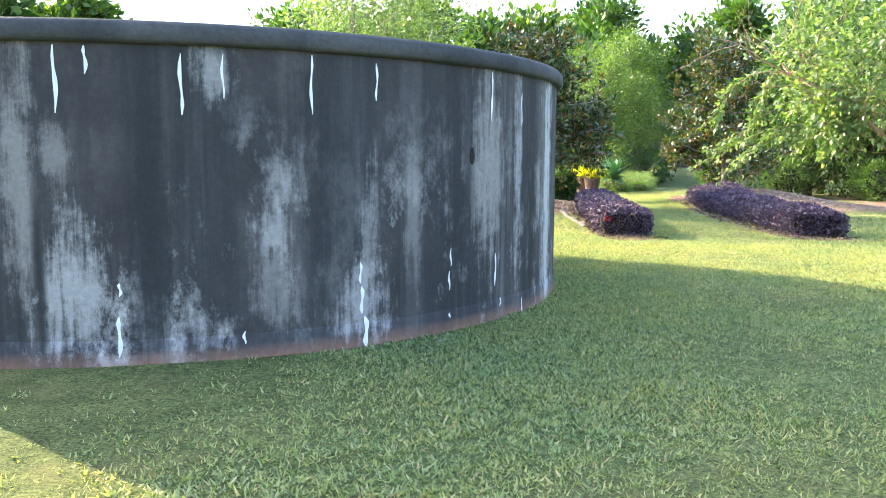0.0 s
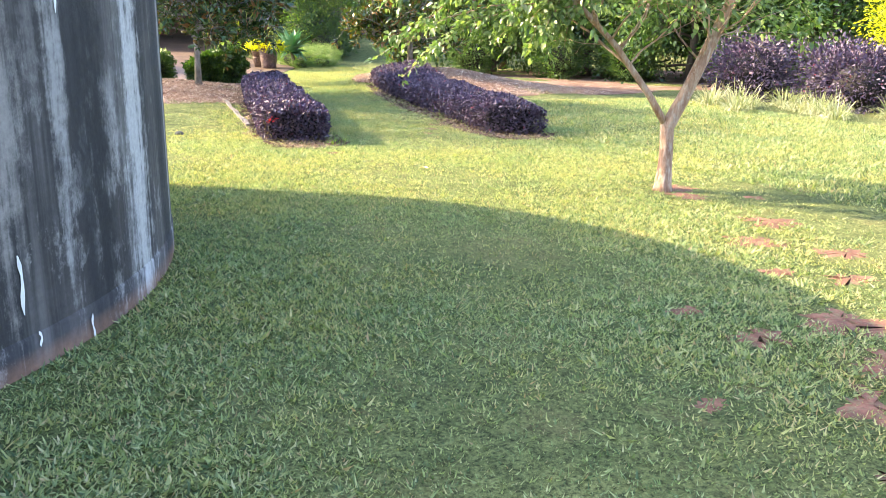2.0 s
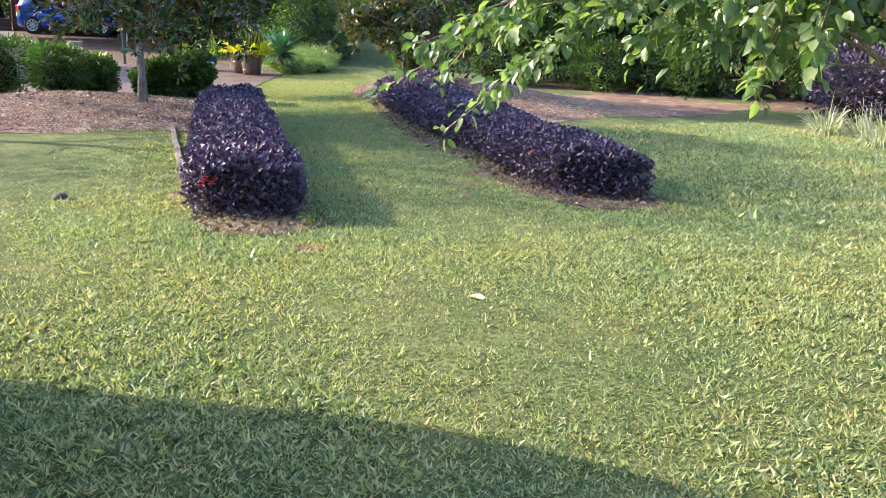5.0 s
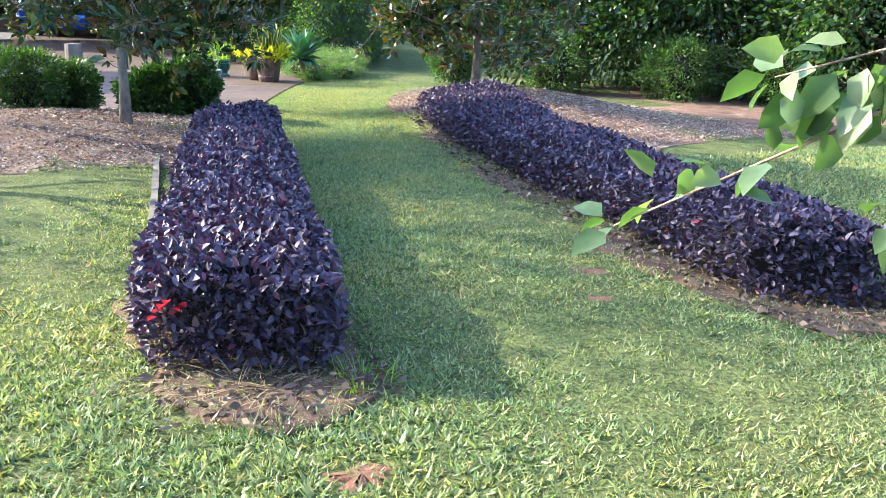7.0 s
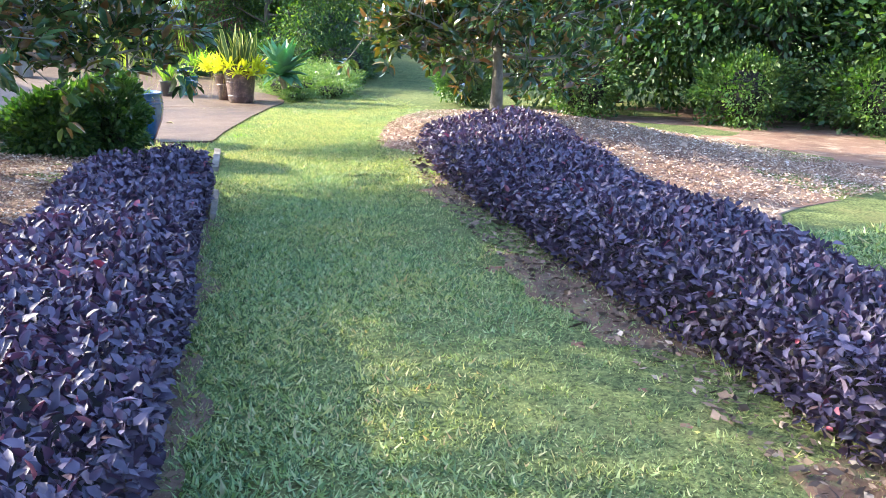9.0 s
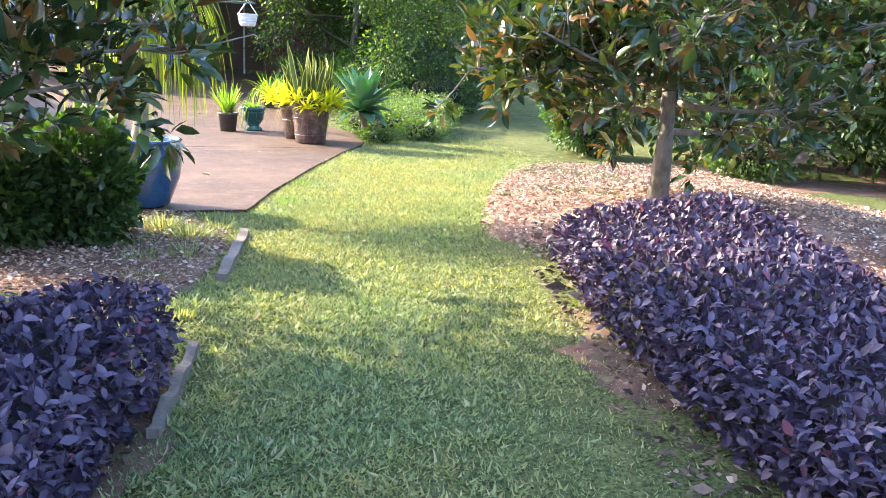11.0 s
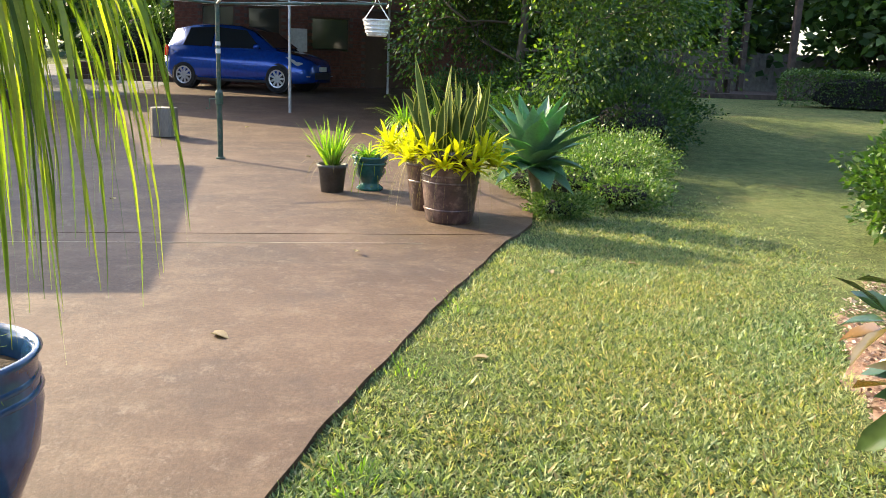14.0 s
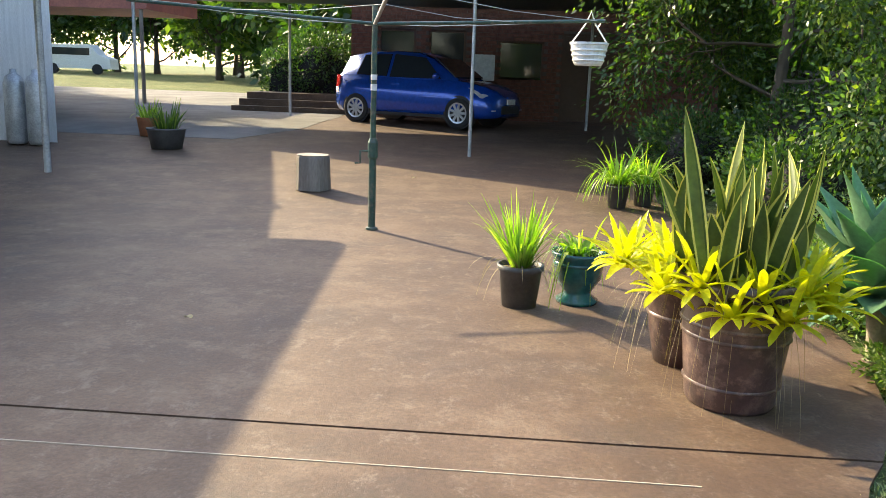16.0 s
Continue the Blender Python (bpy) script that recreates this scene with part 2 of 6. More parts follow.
EVERGREEN = leafy("evergreen_leaf", [(0.0, (0.02, 0.05, 0.018)), (0.6, (0.045, 0.095, 0.028)), (1.0, (0.11, 0.16, 0.035))], 0.4, 0.3, (0.6, 0.8, 0.1))
FINE = leafy("fine_leaf", [(0.0, (0.030, 0.068, 0.024)), (0.7, (0.075, 0.13, 0.038)), (1.0, (0.19, 0.24, 0.06))], 0.35, 0.45, (0.75, 0.9, 0.12))
SHRUB = leafy("shrub_leaf", [(0.0, (0.03, 0.07, 0.02)), (0.6, (0.07, 0.13, 0.03)), (1.0, (0.14, 0.20, 0.05))], 0.45, 0.3)
VARIEGATED = leafy("variegated_leaf", [(0.0, (0.06, 0.11, 0.03)), (0.5, (0.14, 0.22, 0.06)), (1.0, (0.27, 0.31, 0.12))], 0.45, 0.3)
BROMELIAD = leafy("bromeliad_leaf", [(0.0, (0.30, 0.36, 0.02)), (0.7, (0.50, 0.52, 0.03)), (1.0, (0.62, 0.58, 0.06))], 0.35, 0.5, (0.9, 0.9, 0.1))
SNAKE = leafy("snake_plant_leaf", [(0.0, (0.08, 0.13, 0.035)), (1.0, (0.20, 0.25, 0.06))], 0.4, 0.4, (0.8, 0.8, 0.15))
SNAKE_EDGE = plain("snake_plant_margin", (0.62, 0.58, 0.12), 0.4)
AGAVE = leafy("agave_leaf", [(0.0, (0.09, 0.19, 0.11)), (1.0, (0.17, 0.30, 0.17))], 0.4, 0.25, (0.5, 0.9, 0.2))
WEEPING = leafy("weeping_leaf", [(0.0, (0.07, 0.12, 0.02)), (0.6, (0.18, 0.24, 0.04)), (1.0, (0.36, 0.37, 0.08))], 0.4, 0.38, (0.8, 0.9, 0.12))
STRAP = leafy("strap_leaf", [(0.0, (0.17, 0.21, 0.10)), (0.6, (0.34, 0.36, 0.21)), (1.0, (0.58, 0.53, 0.37))], 0.5, 0.3, (0.7, 0.75, 0.4))
SPIDER = leafy("spider_leaf", [(0.0, (0.12, 0.22, 0.03)), (0.7, (0.25, 0.36, 0.06)), (1.0, (0.48, 0.50, 0.18))], 0.4, 0.45, (0.7, 0.9, 0.1))
FLAX = leafy("dry_leaf", [(0.0, (0.24, 0.17, 0.10)), (1.0, (0.42, 0.33, 0.20))], 0.7, 0.2)
CHIPS = leafy("mulch_chip", [(0.0, (0.16, 0.09, 0.06)), (0.5, (0.36, 0.24, 0.17)), (0.85, (0.52, 0.40, 0.31)), (1.0, (0.68, 0.60, 0.50))], 0.85, 0.0)
LITTER = leafy("leaf_litter", [(0.0, (0.06, 0.04, 0.028)), (0.6, (0.15, 0.10, 0.07)), (0.9, (0.25, 0.18, 0.13)), (1.0, (0.36, 0.29, 0.22))], 0.85, 0.0)
MULCH = surface("mulch", (0.11, 0.055, 0.036), (0.22, 0.125, 0.085), 1.2, 55, 0.95, 0.9, dirt=(0.33, 0.25, 0.18))
BARK = surface("peeling_bark", (0.24, 0.13, 0.085), (0.42, 0.29, 0.21), 14, 60, 0.85, 0.9, dirt=(0.46, 0.40, 0.34), stretch=(1, 1, 0.25))
GREY_BARK = surface("grey_bark", (0.11, 0.10, 0.085), (0.25, 0.23, 0.20), 9, 50, 0.85, 0.6, stretch=(1, 1, 0.5))
DARK_BARK = surface("dark_bark", (0.05, 0.04, 0.03), (0.11, 0.085, 0.065), 4, 40, 0.9, 0.7, stretch=(1, 1, 0.4))
TIMBER = surface("weathered_timber", (0.13, 0.105, 0.085), (0.25, 0.215, 0.18), 3, 60, 0.85, 0.6, stretch=(1, 1, 0.2))
RIM = surface("dark_cement", (0.035, 0.037, 0.040), (0.075, 0.076, 0.078), 2, 30, 0.9, 0.5)
WHITE_DRIP = plain("lime_drip", (0.72, 0.73, 0.75), 0.7)
# near-black that stands in for shade inside foliage and in the tank's hole
SHADE_BLACK = plain("painted_shade", (0.012, 0.010, 0.010), 0.9)


# ---- mesh tools ----
class Shape:
    """Gathers vertices and faces for one mesh."""

    def __init__(self):
        self.v, self.f, self.n, self.coarse = [], [], 0, False

    def add(self, verts, faces):
        self.v.extend(tuple(p) for p in verts)
        self.f.extend(tuple(i + self.n for i in face) for face in faces)
        self.n += len(verts)
        return self

    def box(self, x0, y0, z0, x1, y1, z1, m=None):
        vs = [Vector((x, y, z)) for z in (z0, z1) for y in (y0, y1) for x in (x0, x1)]
        if m:
            vs = [m @ p for p in vs]
        return self.add(vs, [(0, 2, 3, 1), (4, 5, 7, 6), (0, 1, 5, 4), (2, 6, 7, 3), (0, 4, 6, 2), (1, 3, 7, 5)])

    def tube(self, pts, radii, n=8, cap=True):
        pts = [Vector(p) for p in pts]
        rings = []
        for i, p in enumerate(pts):
            d = (pts[min(i + 1, len(pts) - 1)] - pts[max(i - 1, 0)]).normalized()
            side = d.cross(Vector((0.31, 0.95, 0.05))).normalized()
            if side.length < 0.1:
                side = Vector((1, 0, 0))
            up = side.cross(d)
            r = radii[i] if isinstance(radii, (list, tuple)) else radii
            rings += [p + (side * math.cos(a) + up * math.sin(a)) * r for a in (2 * math.pi * k / n for k in range(n))]
        faces = [(i * n + k, i * n + (k + 1) % n, (i + 1) * n + (k + 1) % n, (i + 1) * n + k) for i in range(len(pts) - 1) for k in range(n)]
        if cap:
            faces += [tuple(range(n - 1, -1, -1)), tuple(range((len(pts) - 1) * n, len(pts) * n))]
        return self.add(rings, faces)

    def lathe(self, profile, n=32, centre=(0, 0, 0)):
        cx, cy, cz = centre
        vs = [(cx + r * math.cos(2 * math.pi * k / n), cy + r * math.sin(2 * math.pi * k / n), cz + z) for r, z in profile for k in range(n)]
        fs = [(i * n + k, i * n + (k + 1) % n, (i + 1) * n + (k + 1) % n, (i + 1) * n + k) for i in range(len(profile) - 1) for k in range(n)]
        return self.add(vs, fs)

    def mesh(self, name, material, smooth=False):
        me = bpy.data.meshes.new(name)
        me.from_pydata([tuple(p) for p in self.v], [], self.f)
        me.materials.append(material)
        if smooth:
            me.polygons.foreach_set("use_smooth", [True] * len(me.polygons))
        me.update()
        return me


def array_mesh(name, verts, faces, material, smooth=False):
    me = bpy.data.meshes.new(name)
    verts, faces = np.asarray(verts, np.float32), np.asarray(faces, np.int32)
    k = faces.shape[1]
    me.vertices.add(len(verts))
    me.vertices.foreach_set("co", verts.ravel())
    me.loops.add(faces.size)
    me.loops.foreach_set("vertex_index", faces.ravel())
    me.polygons.add(len(faces))
    me.polygons.foreach_set("loop_start", np.arange(0, faces.size, k, dtype=np.int32))
    me.materials.append(material)
    if smooth:
        me.polygons.foreach_set("use_smooth", np.ones(len(faces), bool))
    me.update(calc_edges=True)
    me.validate()
    return me


def part(name, data, material=None, parent=None, label="", smooth=False):
    """One mesh object; data is a Shape or a mesh."""
    ob = new(name, data.mesh(name, material, smooth) if isinstance(data, Shape) else data)
    if parent:
        ob.parent = parent
    if label:
        ob["label"] = label
    return ob


def thing(name, at, label, category, group="", kind="", turn=0.0):
    ob = new(name)
    ob.empty_display_size = 0.1
    ob.matrix_world = pose(*at, 0, 0, turn)
    return tagged(ob, label, category, group, kind)


def unit(v):
    return v / np.maximum(np.linalg.norm(v, axis=1, keepdims=True), 1e-9)


def leaf_arrays(p, d, length, width, fold=0.25, droop=0.15, up=None):
    """Pointed leaves with a folded midrib: bases p, directions d, per-leaf length and width."""
    n = len(p)
    d = unit(d)
    u = unit(RNG.normal(size=(n, 3)) * 0.6 + (np.array([0, 0, 1.0]) if up is None else up))
    s = unit(np.cross(d, u))
    nn = np.cross(s, d)
    L, W = np.broadcast_to(length, n)[:, None], np.broadcast_to(width, n)[:, None]
    a = p + d * L * 0.3 + s * W * 0.5 + nn * W * fold
    b = p + d * L * 0.3 - s * W * 0.5 + nn * W * fold
    a2 = p + d * L * 0.7 + s * W * 0.38 + nn * (W * fold - L * droop * 0.4)
    b2 = p + d * L * 0.7 - s * W * 0.38 + nn * (W * fold - L * droop * 0.4)
    c = p + d * L * 0.5 - nn * L * droop * 0.1
    t = p + d * L - nn * L * droop
    verts = np.stack([p, a, b, a2, b2, c, t], 1).reshape(-1, 3)
    tri = np.array([(0, 1, 5), (0, 5, 2), (1, 3, 5), (2, 5, 4), (3, 6, 5), (4, 5, 6)])
    faces = (np.arange(n)[:, None, None] * 7 + tri).reshape(-1, 3)
    return verts, faces


def leaves(name, p, d, length, width, material, fold=0.25, droop=0.15, up=None, plain_form=False):
    if plain_form:
        p, d = np.asarray(p, float), unit(np.asarray(d, float))
        n = len(p)
        s = unit(np.cross(d, RNG.normal(size=(n, 3))))
        L, W = np.broadcast_to(length, n)[:, None], np.broadcast_to(width, n)[:, None]
        v = np.stack([p, p + d * L * 0.45 + s * W * 0.55, p + d * L, p + d * L * 0.45 - s * W * 0.55], 1).reshape(-1, 3)
        tri = np.array([(0, 1, 2), (0, 2, 3)])
        return array_mesh(name, v, (np.arange(n)[:, None, None] * 4 + tri).reshape(-1, 3), material)
    v, f = leaf_arrays(np.asarray(p, float), np.asarray(d, float), length, width, fold, droop, up)
    return array_mesh(name, v, f, material)


def blades(name, p, d, length, width, bend, material, steps=4, edge_taper=0.15):
    """Long strap leaves that arch over under their own weight."""
    p, d = np.asarray(p, float), unit(np.asarray(d, float))
    n = len(p)
    L, W, B = (np.broadcast_to(q, n).astype(float)[:, None] for q in (length, width, bend))
    s = unit(np.cross(d, RNG.normal(size=(n, 3)) * 0.2 + np.array([0, 0, 1.0])))
    rows = []
    for i in range(steps + 1):
        t = i / steps
        w = W * 0.5 * (1 - t) ** 0.6 if i else W * 0.5 * (1 - edge_taper)
        mid = p + d * L * t * (1 - 0.25 * np.minimum(B, 1) * t) + np.array([0, 0, -1.0]) * L * B * t * t
        if i == steps:
            w = W * 0.04
        rows += [mid - s * w, mid + s * w]
    v = np.stack(rows, 1).reshape(-1, 3)
    k = 2 * (steps + 1)
    quad = np.array([(2 * i, 2 * i + 1, 2 * i + 3, 2 * i + 2) for i in range(steps)])
    f = (np.arange(n)[:, None, None] * k + quad).reshape(-1, 4)
    return array_mesh(name, v, f, material)


def smooth(a, b, v):
    t = np.clip((np.asarray(v, float) - a) / (b - a), 0, 1)
    return t * t * (3 - 2 * t)


def gz(x, y):
    """Height of the ground."""
    x, y = np.asarray(x, float), np.asarray(y, float)
    z = 0.55 * smooth(32, 44, y) + 0.012 * np.clip(y - 44, 0, 120)
    z = z + 0.25 * np.exp(-((x - 4.6) / 1.9) ** 2 - ((y - 22.2) / 1.6) ** 2)
    z = z + 0.40 * np.exp(-((x - 11.3) / 1.6) ** 2 - ((y - 22.3) / 2.4) ** 2)
    return z


def gzf(x, y):
    return float(gz(x, y))


def strip(ys, left, right, lift, depth, cols=24, wander=0.0):
    """A sheet with a skirt that follows the ground, between two edges given as x at each y."""
    ys = np.asarray(ys, float)
    lo, hi = np.interp(ys, *zip(*left)), np.interp(ys, *zip(*right))
    if wander:
        lo = lo + wander * (np.sin(ys * 5.1) + np.sin(ys * 11.7 + 1) * 0.7)
        hi = hi + wander * (np.sin(ys * 4.3 + 2) + np.sin(ys * 13.1) * 0.7)
    n, c = len(ys), cols + 1
    vs, s = [], Shape()
    for y, a, b in zip(ys, lo, hi):
        for k in range(c):
            x = a + (b - a) * k / cols
            vs.append((x, y, gzf(x, y) + lift))
    fs = [(i * c + k, i * c + k + 1, (i + 1) * c + k + 1, (i + 1) * c + k) for i in range(n - 1) for k in range(cols)]
    ring = [k for k in range(c)] + [i * c + c - 1 for i in range(1, n)] + [(n - 1) * c + k for k in range(c - 2, -1, -1)] + [i * c for i in range(n - 2, 0, -1)]
    m = len(vs)
    vs += [(vs[i][0], vs[i][1], vs[i][2] - depth) for i in ring]
    fs += [(ring[(j + 1) % len(ring)], ring[j], m + j, m + (j + 1) % len(ring)) for j in range(len(ring))]
    return s.add(vs, fs)


# ---- ground, slab, beds ----
def build_ground():
    xs = np.concatenate([[-900, -300, -120, -60, -30], np.arange(-12, 40, 0.6), [45, 60, 90, 150, 350, 900]])
    ys = np.concatenate([[-900, -300, -100, -40, -15], np.arange(-4, 70, 0.6), [75, 90, 120, 160, 300, 900]])
    X, Y = np.meshgrid(xs, ys)
    Z = gz(X, Y) + 0.012 * np.sin(X * 1.7 + 0.6 * Y) * np.cos(Y * 1.3)
    v = np.stack([X, Y, Z], -1).reshape(-1, 3)
    c = len(xs)
    i, j = np.meshgrid(np.arange(len(ys) - 1), np.arange(c - 1), indexing="ij")
    f = np.stack([i * c + j, i * c + j + 1, (i + 1) * c + j + 1, (i + 1) * c + j], -1).reshape(-1, 4)
    return tagged(part("ground", array_mesh("ground", v, f, LAWN, True)), "mown green lawn with dry and bare red patches", "lawn", kind="structure")


build_ground()

SLAB_EDGE = [(24.4, 7.78), (25.2, 8.07), (26.4, 8.57), (27.3, 8.97), (28.6, 9.58), (29.2, 9.95), (30.5, 10.3), (33, 9.9), (36, 10.0), (40, 11.0), (47, 11.0)]
SLAB_LEFT = [(24.4, -4.0), (47, -4.0)]
slab_front = part("concrete_slab", strip(np.linspace(24.4, 28.83, 60), SLAB_LEFT, SLAB_EDGE, 0.03, 0.25, 24, 0.006), SLAB)
tagged(slab_front, "red-brown oxide concrete slab with scuffs and stains", "concrete slab", kind="structure")
slab_back = part("concrete_slab", strip(np.concatenate([np.linspace(28.85, 40, 24), np.linspace(40.5, 47, 8)]), SLAB_LEFT, SLAB_EDGE, 0.03, 0.25), SLAB)
tagged(slab_back, "red-brown oxide concrete slab rising towards the house", "concrete slab", kind="structure")
seam = strip(np.array([28.50, 28.507]), [(28.5, 5.7), (28.6, 5.7)], [(28.5, 8.9), (28.6, 8.9)], 0.033, 0.004, 40)
STUMP_PALE = plain("pale_filler", (0.42, 0.35, 0.27), 0.8)
GRAVEL = surface("pale_gravel", (0.12, 0.115, 0.11), (0.20, 0.19, 0.18), 1.0, 60, 0.95, 0.7)
tagged(part("slab_seam", seam, STUMP_PALE), "thin pale filled saw cut across the slab", "seam", kind="structure")
drive = strip(np.linspace(39.3, 56, 36), [(39.3, -3.8), (46.9, -3.8), (47.1, -30), (56, -30)], [(39.3, 3.4), (41, 4.2), (44, 4.3), (47, 4), (56, 1)], 0.036, 0.15)
tagged(part("driveway", drive, GRAVEL), "pale grey gravel driveway beside the house", "driveway", kind="structure")

# mulch beds
RED_SOIL = surface("red_soil", (0.075, 0.04, 0.026), (0.15, 0.085, 0.055), 4.5, 50, 0.95, 0.9, dirt=(0.11, 0.13, 0.055))
LEFT_BED_R = [(19.6, 5.9), (21, 6.6), (22.4, 7.36), (23.6, 7.58), (24.38, 7.3)]
LEFT_BED_L = [(19.6, 4.5), (20.3, 2.5), (21, -2.0), (24.38, -4.0)]
RIGHT_BED_L = [(17.5, 8.75), (19, 8.95), (21.9, 9.40), (23.0, 9.38), (23.6, 9.55), (25, 10.25), (26.5, 11.1), (27.4, 11.9)]
RIGHT_BED_R = [(17.5, 9.3), (19.0, 11.0), (19.8, 16), (20.5, 30), (27.4, 32)]
tagged(part("mulch_bed", strip(np.linspace(19.6, 24.38, 60), LEFT_BED_L, LEFT_BED_R, 0.007, 0.12, 40, 0.04), MULCH, smooth=True), "garden bed covered in bark mulch and dead leaves", "garden bed", kind="structure")
tagged(part("mulch_bed", strip(np.linspace(17.5, 27.4, 110), RIGHT_BED_L, RIGHT_BED_R, 0.005, 0.12, 60, 0.05), MULCH, smooth=True), "wide garden bed of pale bark mulch under trees", "garden bed", kind="structure")
hedge_soil = [
    part("hedge_bed", strip(np.linspace(14.3, 20.9, 90), [(14.3, 5.42), (14.55, 5.12), (15, 4.95), (16, 5.0), (20.9, 6.05)], [(14.3, 5.52), (14.5, 5.74), (15, 5.84), (16, 6.08), (20.9, 7.15)], 0.006, 0.05, 10, 0.05), RED_SOIL, smooth=True),
    part("hedge_bed", strip(np.linspace(13.95, 21.9, 100), [(13.95, 8.42), (14.3, 8.0), (15, 7.75), (16.5, 8.0), (19.6, 8.55), (21.9, 9.3)], [(13.95, 8.55), (14.2, 8.75), (15, 8.95), (18.6, 9.6), (21.9, 10.5)], 0.006, 0.05, 10, 0.05), RED_SOIL, smooth=True)]
for b in hedge_soil:
    tagged(b, "strip of bare red soil and twigs under a hedge", "garden bed", kind="structure")


def inside_bed(x, y):
    def band(left, right):
        l, r = np.interp(y, *zip(*left)), np.interp(y, *zip(*right))
        return (y > left[0][0]) & (y < left[-1][0]) & (x > l) & (x < r)
    return band(LEFT_BED_L, LEFT_BED_R) | band(RIGHT_BED_L, RIGHT_BED_R)


def under_hedge(x, y):
    left = (y > 14.4) & (y < 20.9) & (np.abs(x - np.interp(y, [14.5, 16, 20.9], [5.42, 5.55, 6.6])) < 0.48)
    right = (y > 14.1) & (y < 22) & (np.abs(x - np.interp(y, [14, 15, 18.6, 22], [8.35, 8.3, 8.85, 9.7])) < 0.5)
    return left | right


def chips(name, n, x0, x1, y0, y1, size, label, where=inside_bed, mat=CHIPS):
    x, y = RNG.uniform(x0, x1, n), RNG.uniform(y0, y1, n)
    keep = where(x, y)
    x, y = x[keep], y[keep]
    a = RNG.uniform(0, 6.28, len(x))
    p = np.stack([x, y, gz(x, y) + 0.02 + RNG.uniform(0, 0.02, len(x))], 1)
    d = np.stack([np.cos(a), np.sin(a), RNG.normal(0, 0.25, len(x))], 1)
    L = size * RNG.lognormal(0, 0.4, len(x))
    ob = part(name, leaves(name, p, d, L, L * RNG.uniform(0.16, 0.55, len(x)), mat, plain_form=True))
    return tagged(ob, label, "mulch", kind="stuff")


chips("mulch_chips", 60000, 3.0, 7.7, 19.6, 24.4, 0.022, "loose bark chips and fallen brown leaves on the bed")
chips("mulch_chips", 120000, 8.6, 14, 18.5, 27.5, 0.022, "loose pale bark chips over red soil")

chips("leaf_litter", 34000, 4.6, 9.8, 13.9, 22, 0.032, "dry leaf litter and bark along the hedge foot", under_hedge, LITTER)

# ---- lawn blades, nearest to the line walked ----
BARE = [(5.4, 7.75, 0.16), (6.0, 7.75, 0.22), (5.35, 8.2, 0.12), (7.6, 10.5, 0.34), (8.1, 10.2, 0.3), (4.75, 6.6, 0.14), (6.9, 9.1, 0.2), (5.0, 6.1, 0.16), (6.4, 8.5, 0.15), (7.5, 15.5, 0.2), (7.25, 15.05, 0.22), (5.5, 13.95, 0.13), (8.3, 18.6, 0.16), (3.75, 5.6, 0.11), (5.8, 6.8, 0.2), (7.2, 8.6, 0.22), (8.9, 20.8, 0.18), (8.05, 17.4, 0.17), (8.5, 19.5, 0.2), (8.75, 20.2, 0.15), (7.95, 16.6, 0.14), (5.6, 12.3, 0.1), (4.6, 7.3, 0.14), (5.7, 7.2, 0.22), (6.3, 7.5, 0.3), (5.2, 7.0, 0.18), (6.7, 8.2, 0.25), (7.5, 9.5, 0.35), (7.75, 10.85, 0.4), (8.0, 16.9, 0.2), (7.75, 15.9, 0.18)]
BARE = [(bx, by, br * (1.35 if by < 9.5 else 1.0)) for bx, by, br in BARE]


